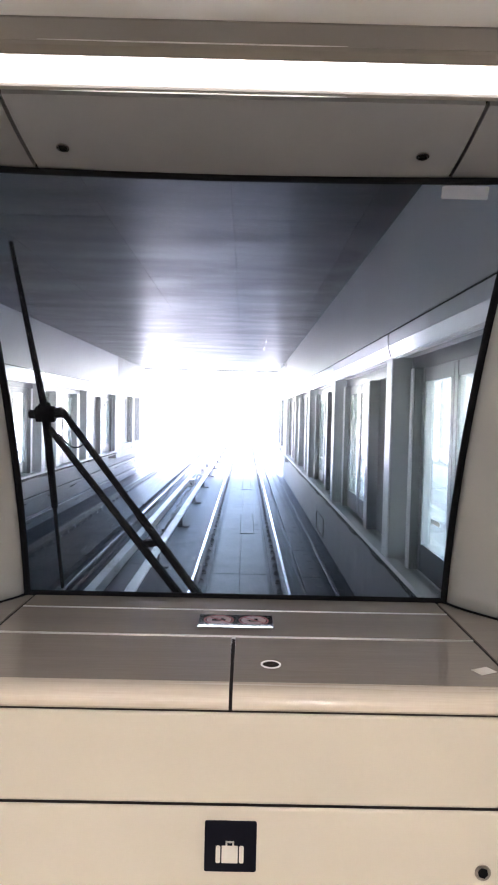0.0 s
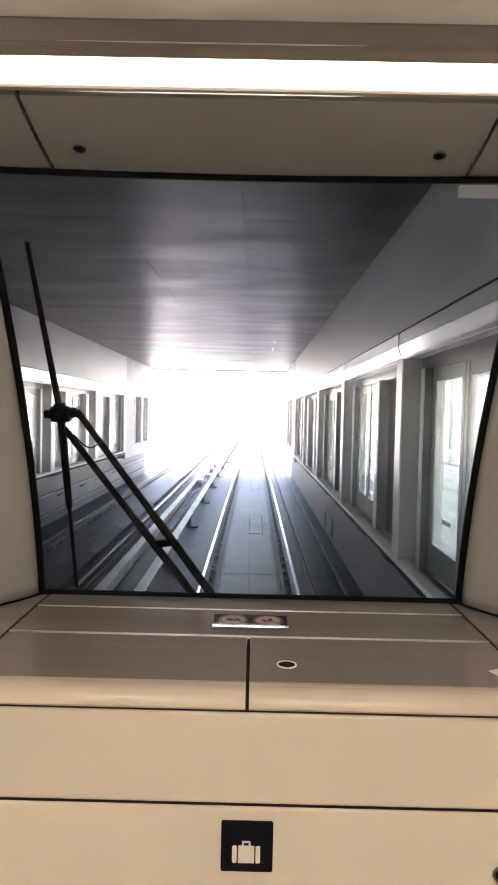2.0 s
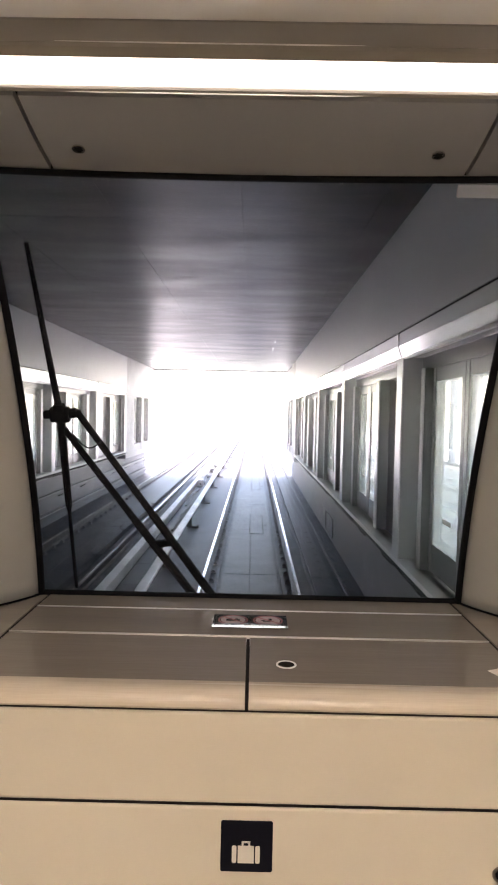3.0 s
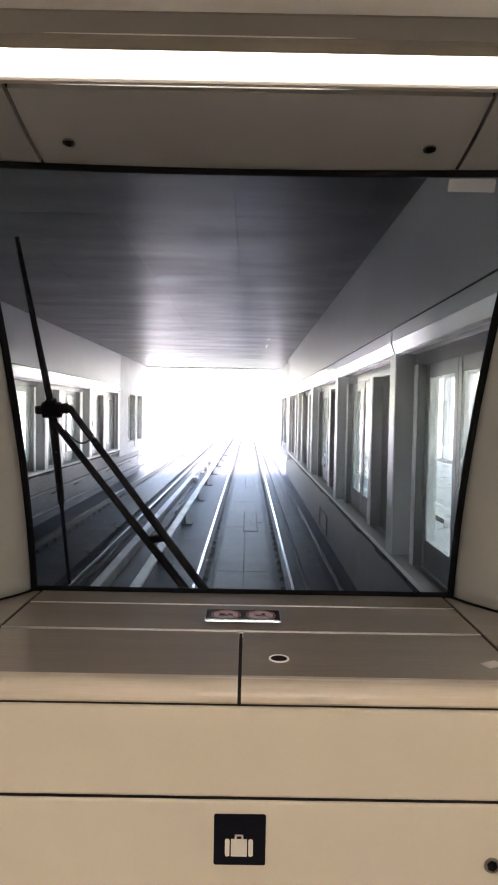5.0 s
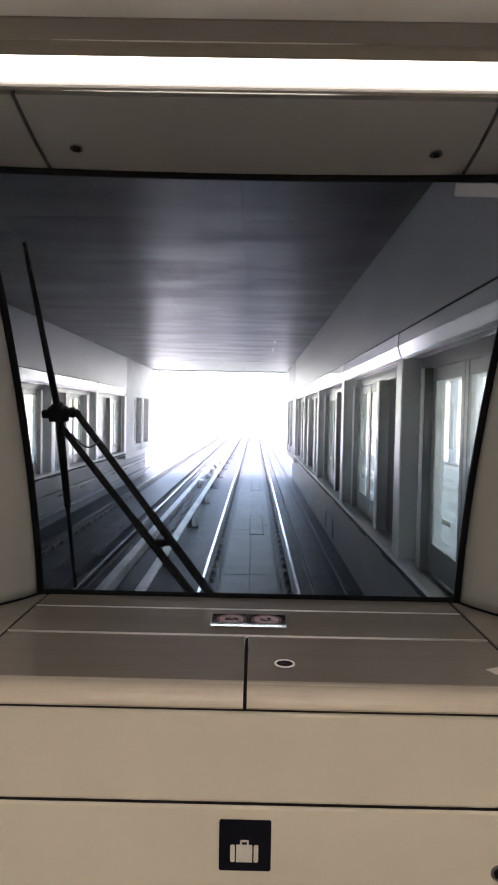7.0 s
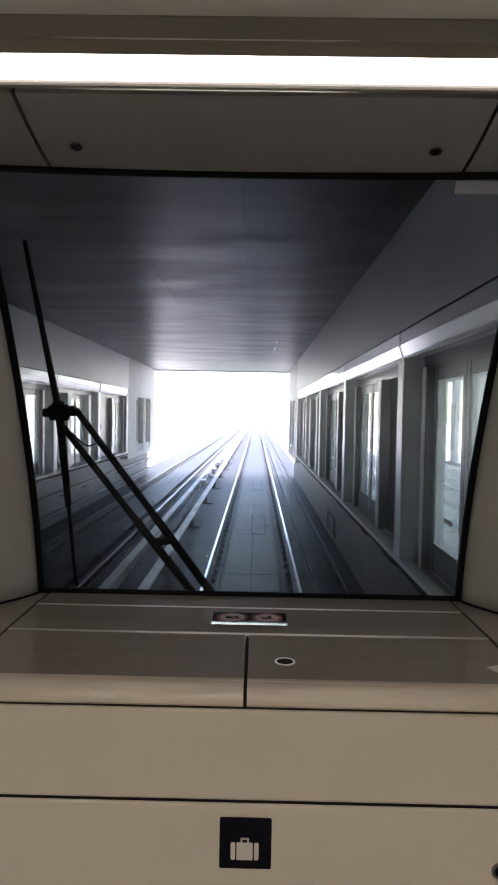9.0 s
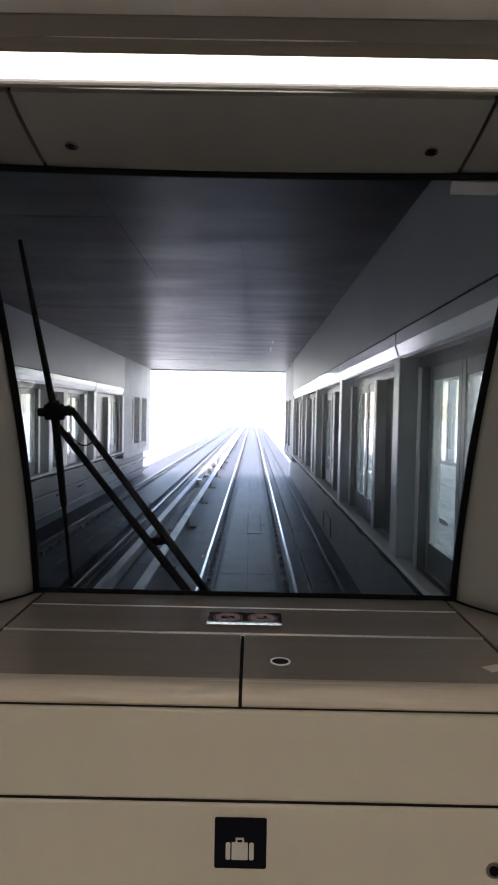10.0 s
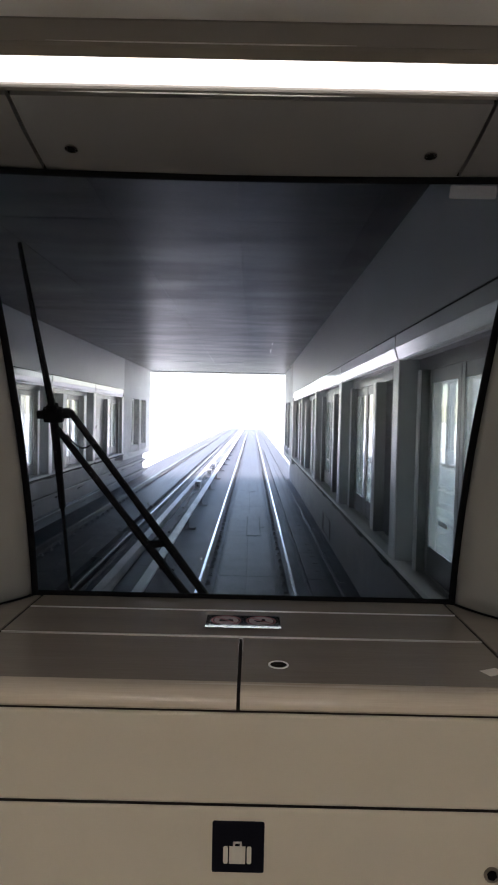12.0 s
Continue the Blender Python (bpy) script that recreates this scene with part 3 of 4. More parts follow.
def build_wiper():
    w = thing("windscreen_wiper", "black parked wiper with two parallel arms outside the glass", "wiper")
    top, hub, bot = Vector(on_screen(-0.634, 1.905)), Vector(on_screen(-0.592, 1.446)), Vector(on_screen(-0.600, 0.862))
    blade = bmesh.new()
    tube([top, top.lerp(hub, 0.33), hub], [0.006, 0.008, 0.011], 8, blade)
    tube([hub, hub.lerp(bot, 0.5), hub.lerp(bot, 0.52), bot], [0.013, 0.011, 0.0065, 0.006], 8, blade)
    part("blade", blade, RUBBER, w, "black rubber wiper blade", smooth=True)
    hb = bmesh.new()
    tilt = pose(hub.x, hub.y, hub.z, math.degrees(math.atan(LEAN)), 0, 0)
    box(hb, -0.030, 0.030, -0.014, 0.014, -0.024, 0.022, 0.008, tilt)
    box(hb, -0.050, -0.012, -0.010, 0.010, -0.014, 0.010, 0.006, tilt)
    box(hb, 0.010, 0.054, -0.010, 0.010, -0.010, 0.016, 0.006, tilt)
    box(hb, -0.016, 0.016, -0.018, 0.012, 0.010, 0.034, 0.006, tilt)
    h = part("hub", hb, RUBBER, w, "black wiper joint")
    nut = bmesh.new()
    disc(nut, (hub.x + 0.006, hub.y - 0.012, hub.z + 0.024), (0, -1, 0.3), 0.005, 0.008, 6)
    part("nut", nut, CHROME, h, "small bright nut")
    ends = ((-0.585, 1.402, -0.188), (-0.542, 1.456, -0.125))
    for xa, za, xb in ends:
        a, b = Vector(on_screen(xa, za)), Vector(on_screen(xb, 0.815))
        arm = bmesh.new()
        tube([a, a.lerp(b, 0.5), a.lerp(b, 0.505), b], [0.0105, 0.012, 0.014, 0.015], 8, arm)
        part("arm", arm, BLACKMETAL, w, smooth=True)
    part("bracket", tube([hub, Vector(on_screen(-0.542, 1.456))], 0.012, 8), BLACKMETAL, w, smooth=True)
    link = bmesh.new()
    m_link = pose(-0.303, screen_y(1.030) + 0.050, 1.030, math.degrees(math.atan(LEAN)), -8, 0)
    box(link, -0.030, 0.028, -0.006, 0.006, -0.012, 0.014, 0.004, m_link)
    part("cross_link", link, BLACKMETAL, w, "black link between the two arms")
    hose = []
    for i in range(13):
        t = i / 12
        hose.append(on_screen(-0.556 + 0.082 * t, 1.386 - 0.04 * t - 0.030 * math.sin(math.pi * t) + 0.02 * t, 0.04))
    part("hose", tube(hose, 0.0028, 6), CABLE, w, "thin washer hose", smooth=True)
    cowl = extrude([(2.20, 0.78), (2.34, 0.78), (2.34, 0.80), (2.20, 0.83)], "x", -0.75, 0.72)
    part("cowl", cowl, BLACKMETAL, w, "black cowl under the arms")
    return w


build_wiper()
# ---- station: shell ----
EXIT_Y = 31.0          # where the covered station ends
WALL_Y = 24.6          # where the platform screens end and plain wall begins
BACK_Y = -30.0
CEIL_Z = 3.48
RX, LX = 1.50, -4.78   # track-side faces of the two platform screens
RAIL_Z = -1.21
BED_Z = -1.39
TRACKS = (-0.04, -3.42)
FAR_Y = 150.0

structure("ground", boxes((-400, 400, -200, 900, -1.80, -1.60)), GROUND, "pale open ground that runs to the horizon")
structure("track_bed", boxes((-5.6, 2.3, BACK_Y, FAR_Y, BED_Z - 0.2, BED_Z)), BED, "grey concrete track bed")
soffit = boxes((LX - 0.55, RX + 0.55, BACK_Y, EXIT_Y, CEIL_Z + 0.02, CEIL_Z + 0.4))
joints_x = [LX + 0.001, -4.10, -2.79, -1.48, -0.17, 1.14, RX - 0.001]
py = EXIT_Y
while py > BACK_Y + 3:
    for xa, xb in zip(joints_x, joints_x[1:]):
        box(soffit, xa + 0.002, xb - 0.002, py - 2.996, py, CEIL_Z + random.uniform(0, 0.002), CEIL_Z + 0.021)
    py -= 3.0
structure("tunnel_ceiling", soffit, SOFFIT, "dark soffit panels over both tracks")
structure("tunnel_end", boxes((-9.0, 6.5, BACK_Y - 0.3, BACK_Y, -1.6, 4.0)), SOFFIT, "dark far end of the station")


def side_structure(s, face, tag):
    """Upper wall, recessed lower wall, platform and glazed outer wall on one side; s is 1 to the right, -1 to the left."""
    def xs(a, b):
        return tuple(sorted((face + s * a, face + s * b)))
    structure("wall_upper_" + tag, boxes((*xs(-0.008, 0.35), BACK_Y, WALL_Y + 0.06, 2.352, CEIL_Z)), PAINTED, "plain grey painted wall over the platform screens")
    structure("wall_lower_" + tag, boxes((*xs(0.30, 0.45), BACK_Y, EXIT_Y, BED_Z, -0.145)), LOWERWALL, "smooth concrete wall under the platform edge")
    structure("platform_" + tag, boxes((*xs(0.02, 4.6), BACK_Y, EXIT_Y, -0.14, -0.004)), TILE, "pale platform floor behind the screens")
    structure("platform_ceiling_" + tag, boxes((*xs(0.35, 4.9), BACK_Y, EXIT_Y, 3.0, 3.3)), PAINTED, "plain ceiling over the platform")
    bm = bmesh.new()
    box(bm, *xs(4.6, 4.8), BACK_Y, EXIT_Y, -1.6, 0.10)
    box(bm, *xs(4.6, 4.8), BACK_Y, EXIT_Y, 2.60, 3.4)
    y = BACK_Y
    while y < EXIT_Y:
        box(bm, *xs(4.6, 4.8), y, y + 0.20, 0.10, 2.60)
        y += 2.2
    structure("wall_outer_" + tag, bm, PAINTED, "outer wall of the platform with tall window openings")


side_structure(1, RX, "east")
side_structure(-1, LX, "west")


def end_wall(s, face, tag):
    """Plain wall between the screens and the exit, with two tall deep-set windows."""
    def xs(a, b):
        return tuple(sorted((face + s * a, face + s * b)))
    wins = ((26.3, 28.0), (28.25, 29.85))
    z0, z1 = -0.10, 2.08
    bm = bmesh.new()
    box(bm, *xs(0, 0.35), WALL_Y, EXIT_Y, z1, CEIL_Z)
    box(bm, *xs(0, 0.35), WALL_Y, EXIT_Y, -0.30, z0)
    cut = [WALL_Y, *[v for w in wins for v in w], EXIT_Y]
    for a, b in zip(cut[::2], cut[1::2]):
        box(bm, *xs(0, 0.35), a, b, z0, z1)
    structure("wall_end_" + tag, bm, CONCRETE, "plain grey wall with two deep window openings by the exit")
    for a, b in wins:
        w = thing("end_window", "tall narrow window set deep in a grey wall", "window", "end windows")
        for y0, y1 in ((a + 0.002, a + 0.08), (b - 0.10, b - 0.022)):
            part("window_stile", boxes((*xs(0.22, 0.28), y0, y1, z0 + 0.26, z1 - 0.002, 0.004)), FRAMEPALE, w, "pale window frame")
        for h0, h1 in ((z0 + 0.261, z0 + 0.34), (z1 - 0.08, z1 - 0.003)):
            part("window_rail", boxes((*xs(0.222, 0.278), a + 0.081, b - 0.101, h0, h1, 0.004)), FRAMEPALE, w, "pale window frame")
        p = part("pane", boxes((*xs(0.245, 0.255), a + 0.08, b - 0.10, z0 + 0.34, z1 - 0.08)), DOORGLASS, w)
        p.visible_shadow = False
        part("sill", boxes((*xs(0.02, 0.28), a + 0.002, b - 0.022, z0 + 0.001, z0 + 0.26, 0.008)), CONCRETE, w, "raised grey sill block")
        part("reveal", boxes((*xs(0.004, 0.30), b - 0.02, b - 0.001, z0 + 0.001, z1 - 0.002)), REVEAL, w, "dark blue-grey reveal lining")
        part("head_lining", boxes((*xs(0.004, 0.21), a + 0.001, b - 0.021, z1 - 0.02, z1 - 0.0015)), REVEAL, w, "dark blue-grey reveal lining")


end_wall(1, RX, "east")
end_wall(-1, LX, "west")
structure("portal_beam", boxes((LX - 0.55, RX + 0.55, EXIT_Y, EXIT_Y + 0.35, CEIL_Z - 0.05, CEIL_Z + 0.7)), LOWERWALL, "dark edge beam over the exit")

# hatches and board joints in the soffit
for x0, x1 in ((-1.22, 0.42), (-3.75, -2.05)):
    h = thing("ceiling_hatch", "flush rectangular access hatch in the dark soffit", "hatch", "ceiling hatches")
    z0, z1 = CEIL_Z - 0.008, CEIL_Z - 0.001
    part("rim", boxes((x0, x1, 25.2, 25.222, z0, z1), (x0, x1, 26.578, 26.60, z0, z1), (x0, x0 + 0.02, 25.222, 26.578, z0, z1), (x1 - 0.02, x1, 25.222, 26.578, z0, z1)), SOFFIT, h, "slim raised rim")
    part("leaf", boxes((x0 + 0.03, x1 - 0.03, 25.232, 26.568, CEIL_Z - 0.007, CEIL_Z - 0.001)), SOFFIT, h)


# ---- platform screens ----
MODULE = 4.38
HEAD = 2.065           # underside of the lintel
DOOR_X = 0.21          # the door plane lies this far behind the posts' faces
BAYS = {
    # what follows the post, with its stretch towards the near end
    "last": (("jamb", 0.31, 0.43), ("leaf", 0.44, 1.21), ("leaf", 1.22, 1.99), ("jamb", 2.00, 2.30), ("panel", 2.32, 2.74), ("panel", 2.76, 3.40), ("exit", 3.42, 4.36)),
    "wide": (("exit", 0.31, 0.92), ("pillar", 0.93, 1.22), ("leaf", 1.24, 2.09), ("leaf", 2.10, 2.95), ("pillar", 2.97, 3.32), ("exit", 3.34, 4.36)),
    "usual": (("exit", 0.31, 0.63), ("jamb", 0.64, 0.77), ("leaf", 0.78, 1.73), ("leaf", 1.74, 2.69), ("jamb", 2.70, 2.90), ("panel", 2.92, 3.48), ("exit", 3.50, 4.36)),
}


def build_screen(kind, s):
    """One bay of the platform screen, far end at y = 0, running to y = -MODULE; track-side face at x = 0, platform towards s * x."""
    label = {"last": "grey platform screen bay with glazed sliding doors beside the end wall",
             "wide": "grey platform screen bay with glazed doors between two pillars",
             "usual": "grey platform screen bay with glazed sliding doors and a dark panel"}[kind]
    ps = thing("platform_screen", label, "screen door", "platform screen bays")

    def bx(x0, x1, y0, y1, z0, z1, bevel=0.0):
        a, b = sorted((s * x0, s * x1))
        return (a, b, y0, y1, z0, z1, bevel)

    def prof(pts):
        return [(s * x, z) for x, z in pts]

    far, near = -0.004, -MODULE + 0.004
    part("edge_plate", boxes(bx(-0.025, 0.10, near, far, -0.05, 0.0, 0.004)), SILLPLATE, ps, "pale worn platform edge plate")
    part("threshold", boxes(bx(0.104, 0.135, near, far, -0.05, -0.004), bx(0.139, 0.170, near, far, -0.05, -0.004), bx(0.174, 0.40, near, far, -0.05, 0.001)), SILLPLATE, ps, "grooved pale threshold plate")
    part("groove_liner", boxes(bx(0.10, 0.175, near, far, -0.06, -0.018)), SEAM, ps, "dark groove liner")
    strip = bmesh.new()
    y = -MODULE + 0.02
    while y < -0.1:
        step = random.uniform(0.35, 0.9)
        drop = random.uniform(0.0, 0.035)
        box(strip, *bx(-0.014, 0.02, y, min(y + step - random.uniform(0.004, 0.05), -0.01), -0.10 - drop, -0.051))
        y += step
    part("edge_rubber", strip, RUBBER, ps, "black ragged rubber strip under the edge")
    part("lintel", extrude(prof([(0.0, 2.335), (0.0, 2.206), (0.005, 2.194), (0.034, 2.098), (0.042, 2.076), (0.30, 2.076), (0.30, 2.335)]), "y", -MODULE + 0.035, -0.035), LINTEL, ps, "white sloping lintel casing")
    part("lintel_lip", boxes(bx(0.006, 0.040, -MODULE + 0.036, -0.036, HEAD - 0.016, 2.0755, 0.003)), FRAMEPALE, ps, "bright metal drip edge")
    part("joint_cover", extrude(prof([(0.010, 2.335), (0.010, 2.20), (0.044, 2.095), (0.052, 2.0665), (0.30, 2.0665), (0.30, 2.335)]), "y", -0.0345, 0.0345), FRAMEDARK, ps, "dark joint cover")
    part("shadow_gap", boxes(bx(0.0, 0.06, -MODULE + 0.001, -0.001, 2.3355, 2.3515)), SEAM, ps, "dark joint over the lintel")
    part("transom", boxes(bx(0.19, 0.30, -MODULE + 0.002, -0.302, 1.93, HEAD, 0.004)), FRAMEDARK, ps, "dark grey transom over the doors")
    part("post", boxes(bx(0.0, 0.32, -0.30, -0.002, 0.002, HEAD, 0.006)), FRAME, ps, "deep grey coated post")
    # pale strip painted on the track face, which the exit lights
    part("post_edge", boxes(bx(-0.012, 0.001, -0.285, -0.02, 0.002, HEAD - 0.002, 0.004)), FRAMEPALE, ps, "pale edge strip painted as a lit face")

    def frame_parts(owner, x, y0, y1, st, kick, material):
        for a, b in ((y0, y0 + st), (y1 - st, y1)):
            part("stile", boxes(bx(x - 0.036, x + 0.040, a, b, 0.012, 1.925, 0.005)), material, owner)
        part("top_rail", boxes(bx(x - 0.030, x + 0.036, y0 + st, y1 - st, 1.80, 1.923)), material, owner)
        part("kick_panel", boxes(bx(x - 0.028, x + 0.036, y0 + st, y1 - st, 0.012, kick)), FRAMEDARK, owner, "dark kick panel")
        g = part("glass", boxes(bx(x - 0.022, x - 0.012, y0 + st, y1 - st, kick, 1.80)), DOORGLASS, owner)
        g.visible_shadow = False

    def leaf(y0, y1, first):
        d = new("door_leaf")
        d.parent = ps
        tagged(d, "glazed sliding door leaf")
        frame_parts(d, DOOR_X, y0, y1, 0.085, 0.27, LEAFGREY)
        if first:
            part("notice", boxes(bx(DOOR_X - 0.0265, DOOR_X - 0.0225, y0 + 0.30, y1 - 0.40, 0.52, 0.56)), OFFWHITE, d, "pale printed strip")
        else:
            part("sticker", boxes(bx(DOOR_X - 0.0265, DOOR_X - 0.0225, y0 + 0.22, y0 + 0.33, 1.27, 1.62)), FRAMEDARK, d, "dark upright sticker")
            for z in (1.12, 1.155, 1.19):
                part("printed_line", boxes(bx(DOOR_X - 0.0265, DOOR_X - 0.0225, y0 + 0.25, y1 - 0.25, z, z + 0.012)), FRAME, d, "grey printed line")

    def exit_leaf(y0, y1):
        d = new("emergency_door")
        d.parent = ps
        tagged(d, "narrow glazed emergency leaf with a push bar")
        frame_parts(d, DOOR_X + 0.035, y0, y1, 0.075, 0.16, LEAFGREY)
        x = DOOR_X + 0.035
        part("push_bar", tube([(s * (x - 0.05), y0 + 0.03, 1.0), (s * (x - 0.05), y1 - 0.03, 1.0)], 0.016, 8), CHROME, d, "bright push bar", smooth=True)
        for y in (y0 + 0.055, y1 - 0.055):
            part("bar_box", boxes(bx(x - 0.07, x - 0.001, y - 0.03, y + 0.03, 0.94, 1.06, 0.006)), FRAMEDARK, d, "dark bar housing")

    first = True
    for what, d0, d1 in BAYS[kind]:
        y0, y1 = -d1, -d0
        if what == "leaf":
            leaf(y0, y1, first)
            first = False
        elif what == "exit":
            exit_leaf(y0, y1)
        elif what == "jamb":
            # body kept dark and track face painted pale, as lit from the exit
            jamb = part("jamb", boxes(bx(0.10, 0.31, y0, y1, 0.002, 1.929, 0.006)), LEAFGREY, ps, "grey door jamb")
            part("edge_strip", boxes(bx(0.088, 0.101, y0 + 0.012, y1 - 0.012, 0.004, 1.927, 0.003)), FRAMEPALE, jamb, "pale edge strip painted as a lit face")
        elif what == "pillar":
            part("pillar", boxes(bx(0.04, 0.31, y0, y1, 0.002, 1.929, 0.008)), FRAME, ps, "grey coated pillar beside the doors")
        else:
            part("fixed_panel", boxes(bx(0.22, 0.27, y0, y1, 0.002, 1.929, 0.004)), FRAMEDARK, ps, "dark grey fixed panel")
    return ps


ORDER = ("last", "wide", "usual", "usual", "usual", "wide", "usual", "usual")
for s, face in ((1, RX), (-1, LX)):
    models = {}
    for k, kind in enumerate(ORDER):
        at = pose(face, WALL_Y - 0.01 - MODULE * k, 0)
        if kind in models:
            copy_thing(models[kind], at)
        else:
            models[kind] = build_screen(kind, s)
            models[kind].matrix_basis = at


# ---- tracks ----
def rail_outline(x):
    h = RAIL_Z
    return [(x - 0.065, h - 0.15), (x + 0.065, h - 0.15), (x + 0.06, h - 0.135), (x + 0.012, h - 0.12), (x + 0.010, h - 0.045), (x + 0.034, h - 0.03),
            (x + 0.034, h - 0.004), (x - 0.034, h - 0.004), (x - 0.034, h - 0.03), (x - 0.010, h - 0.045), (x - 0.012, h - 0.12), (x - 0.06, h - 0.135)]


clip_bm = bmesh.new()
box(clip_bm, -0.045, 0.045, -0.08, 0.08, 0.0, 0.02, 0.006)
extrude([(-0.04, 0.02), (0.04, 0.02), (0.015, 0.06), (-0.02, 0.06)], "y", -0.035, 0.035, clip_bm)
CLIP_MESH = mesh_of("fastener", clip_bm, CLIP)
NEAR0, NEAR1, STEP = 5.0, 26.0, 0.6


def build_rail(x, inner, wear):
    r = thing("rail", "steel running rail with a polished head and dark fasteners", "rail", "running rails")
    part("web", extrude(rail_outline(x), "y", BACK_Y, FAR_Y), RUST, r, "dark rusty rail web")
    part("head", boxes((x - wear, x + wear, BACK_Y, FAR_Y, RAIL_Z - 0.004, RAIL_Z, 0.0015)), STEEL, r, "polished rail head")
    rest = bmesh.new()
    y = NEAR0
    while y < 80:
        px = x + inner * 0.115
        if y < NEAR1:
            ob = new("fastener", CLIP_MESH)
            ob.parent = r
            ob.location = (px, y, BED_Z + 0.03)
        else:
            box(rest, px - 0.05, px + 0.05, y - 0.07, y + 0.07, BED_Z + 0.03, BED_Z + 0.08)
        y += STEP
    part("far_fastener", rest, CLIP, r, kind="stuff")
    part("plinth", boxes((x - 0.22, x + 0.22, BACK_Y, FAR_Y, BED_Z - 0.02, BED_Z + 0.03, 0.006)), BED, r, "concrete plinth darkened with the bed")
    return r


for tx in TRACKS:
    for s in (-1, 1):
        build_rail(tx + s * 0.7535, -s, 0.021 if tx > -1 else 0.010)

# slabs between the rails and beside them
slab_bm = bmesh.new()
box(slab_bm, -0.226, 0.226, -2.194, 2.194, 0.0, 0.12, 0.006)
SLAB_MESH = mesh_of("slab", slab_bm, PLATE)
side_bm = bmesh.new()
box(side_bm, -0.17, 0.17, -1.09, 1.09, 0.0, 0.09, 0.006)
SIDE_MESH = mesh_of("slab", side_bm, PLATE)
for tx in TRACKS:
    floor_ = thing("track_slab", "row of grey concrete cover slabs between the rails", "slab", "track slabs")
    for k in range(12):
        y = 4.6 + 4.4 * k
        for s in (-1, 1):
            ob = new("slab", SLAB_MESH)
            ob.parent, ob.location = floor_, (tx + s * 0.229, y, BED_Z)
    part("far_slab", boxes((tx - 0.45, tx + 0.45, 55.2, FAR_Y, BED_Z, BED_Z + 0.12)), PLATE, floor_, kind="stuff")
trough = thing("cable_trough", "low concrete cable trough along the track", "cable trough")
for k in range(24):
    ob = new("lid", SIDE_MESH)
    ob.parent, ob.location = trough, (TRACKS[0] + 1.22, 3.5 + 2.2 * k, BED_Z)
part("edge_strip", boxes((TRACKS[0] + 1.58, TRACKS[0] + 1.66, BACK_Y, FAR_Y, BED_Z, BED_Z + 0.05)), BED, trough, "low concrete edge strip")
slot_bm = bmesh.new()
box(slot_bm, -0.05, 0.05, -0.028, 0.028, 0.0, 0.010)
SLOT_MESH = mesh_of("slot", slot_bm, RUST)
y = 5.0
while y < 40:
    for dx, dz in ((1.29, 0.09), (1.62, 0.05)):
        ob = new("slot", SLOT_MESH)
        ob.parent, ob.location = trough, (TRACKS[0] + dx, y, BED_Z + dz)
    y += 0.62


# ---- power rail between the tracks ----
def build_power_rail(x, side):
    """A covered power rail at x, its feet towards side."""
    p = thing("power_rail", "pale covered power rail on dark brackets", "power rail")
    z = RAIL_Z + 0.10
    outline = [(x - side * 0.078, z), (x + side * 0.078, z), (x + side * 0.078, z + 0.028), (x + side * 0.058, z + 0.042), (x - side * 0.058, z + 0.042), (x - side * 0.078, z + 0.03)]
    part("cover", extrude(outline, "y", BACK_Y, FAR_Y), COVER, p, "pale cover board")
    part("conductor", boxes((x - 0.03, x + 0.03, BACK_Y, FAR_Y, z - 0.09, z - 0.01)), RUST, p)
    br = bmesh.new()
    for a, b, w, z0, z1, bev in ((-0.05, 0.07, 0.05, BED_Z, z - 0.011, 0.008), (0.09, 0.24, 0.11, BED_Z, BED_Z + 0.045, 0.012)):
        lo, hi = sorted((side * a, side * b))
        box(br, lo, hi, -w, w, z0, z1, bev)
    me = mesh_of("bracket", br, CLIP)
    y = 3.3
    while y < 70:
        ob = new("bracket", me)
        ob.parent, ob.location = p, (x, y, 0)
        y += MODULE
    return p


build_power_rail(-1.590, 1)


def build_centre_deck():
    """A low deck between the tracks: a pale kerb along one side and boards over the trench."""
    d = thing("centre_deck", "low stained deck with a pale concrete kerb between the tracks", "deck")
    part("kerb", boxes((-2.275, -2.120, BACK_Y, FAR_Y, BED_Z, RAIL_Z + 0.09, 0.012)), COVER, d, "pale concrete kerb")
    part("bearer", boxes((-2.05, -2.00, 1.6, FAR_Y, BED_Z, BED_Z + 0.0595), (-1.85, -1.80, 1.6, FAR_Y, BED_Z, BED_Z + 0.0595)), CLIP, d, "dark bearers")
    me = mesh_of("board", boxes((-0.178, 0.178, -0.727, 0.727, 0.0, 0.045, 0.006)), DECK)
    for k in range(26):
        ob = new("board", me)
        ob.parent, ob.location = d, (-1.935, 2.4 + 1.46 * k, BED_Z + 0.06)
    part("far_board", boxes((-2.11, -1.76, 2.4 + 1.46 * 25.5, FAR_Y, BED_Z + 0.06, BED_Z + 0.105)), DECK, d, kind="stuff")


build_centre_deck()


DECK_Z = BED_Z + 0.1055


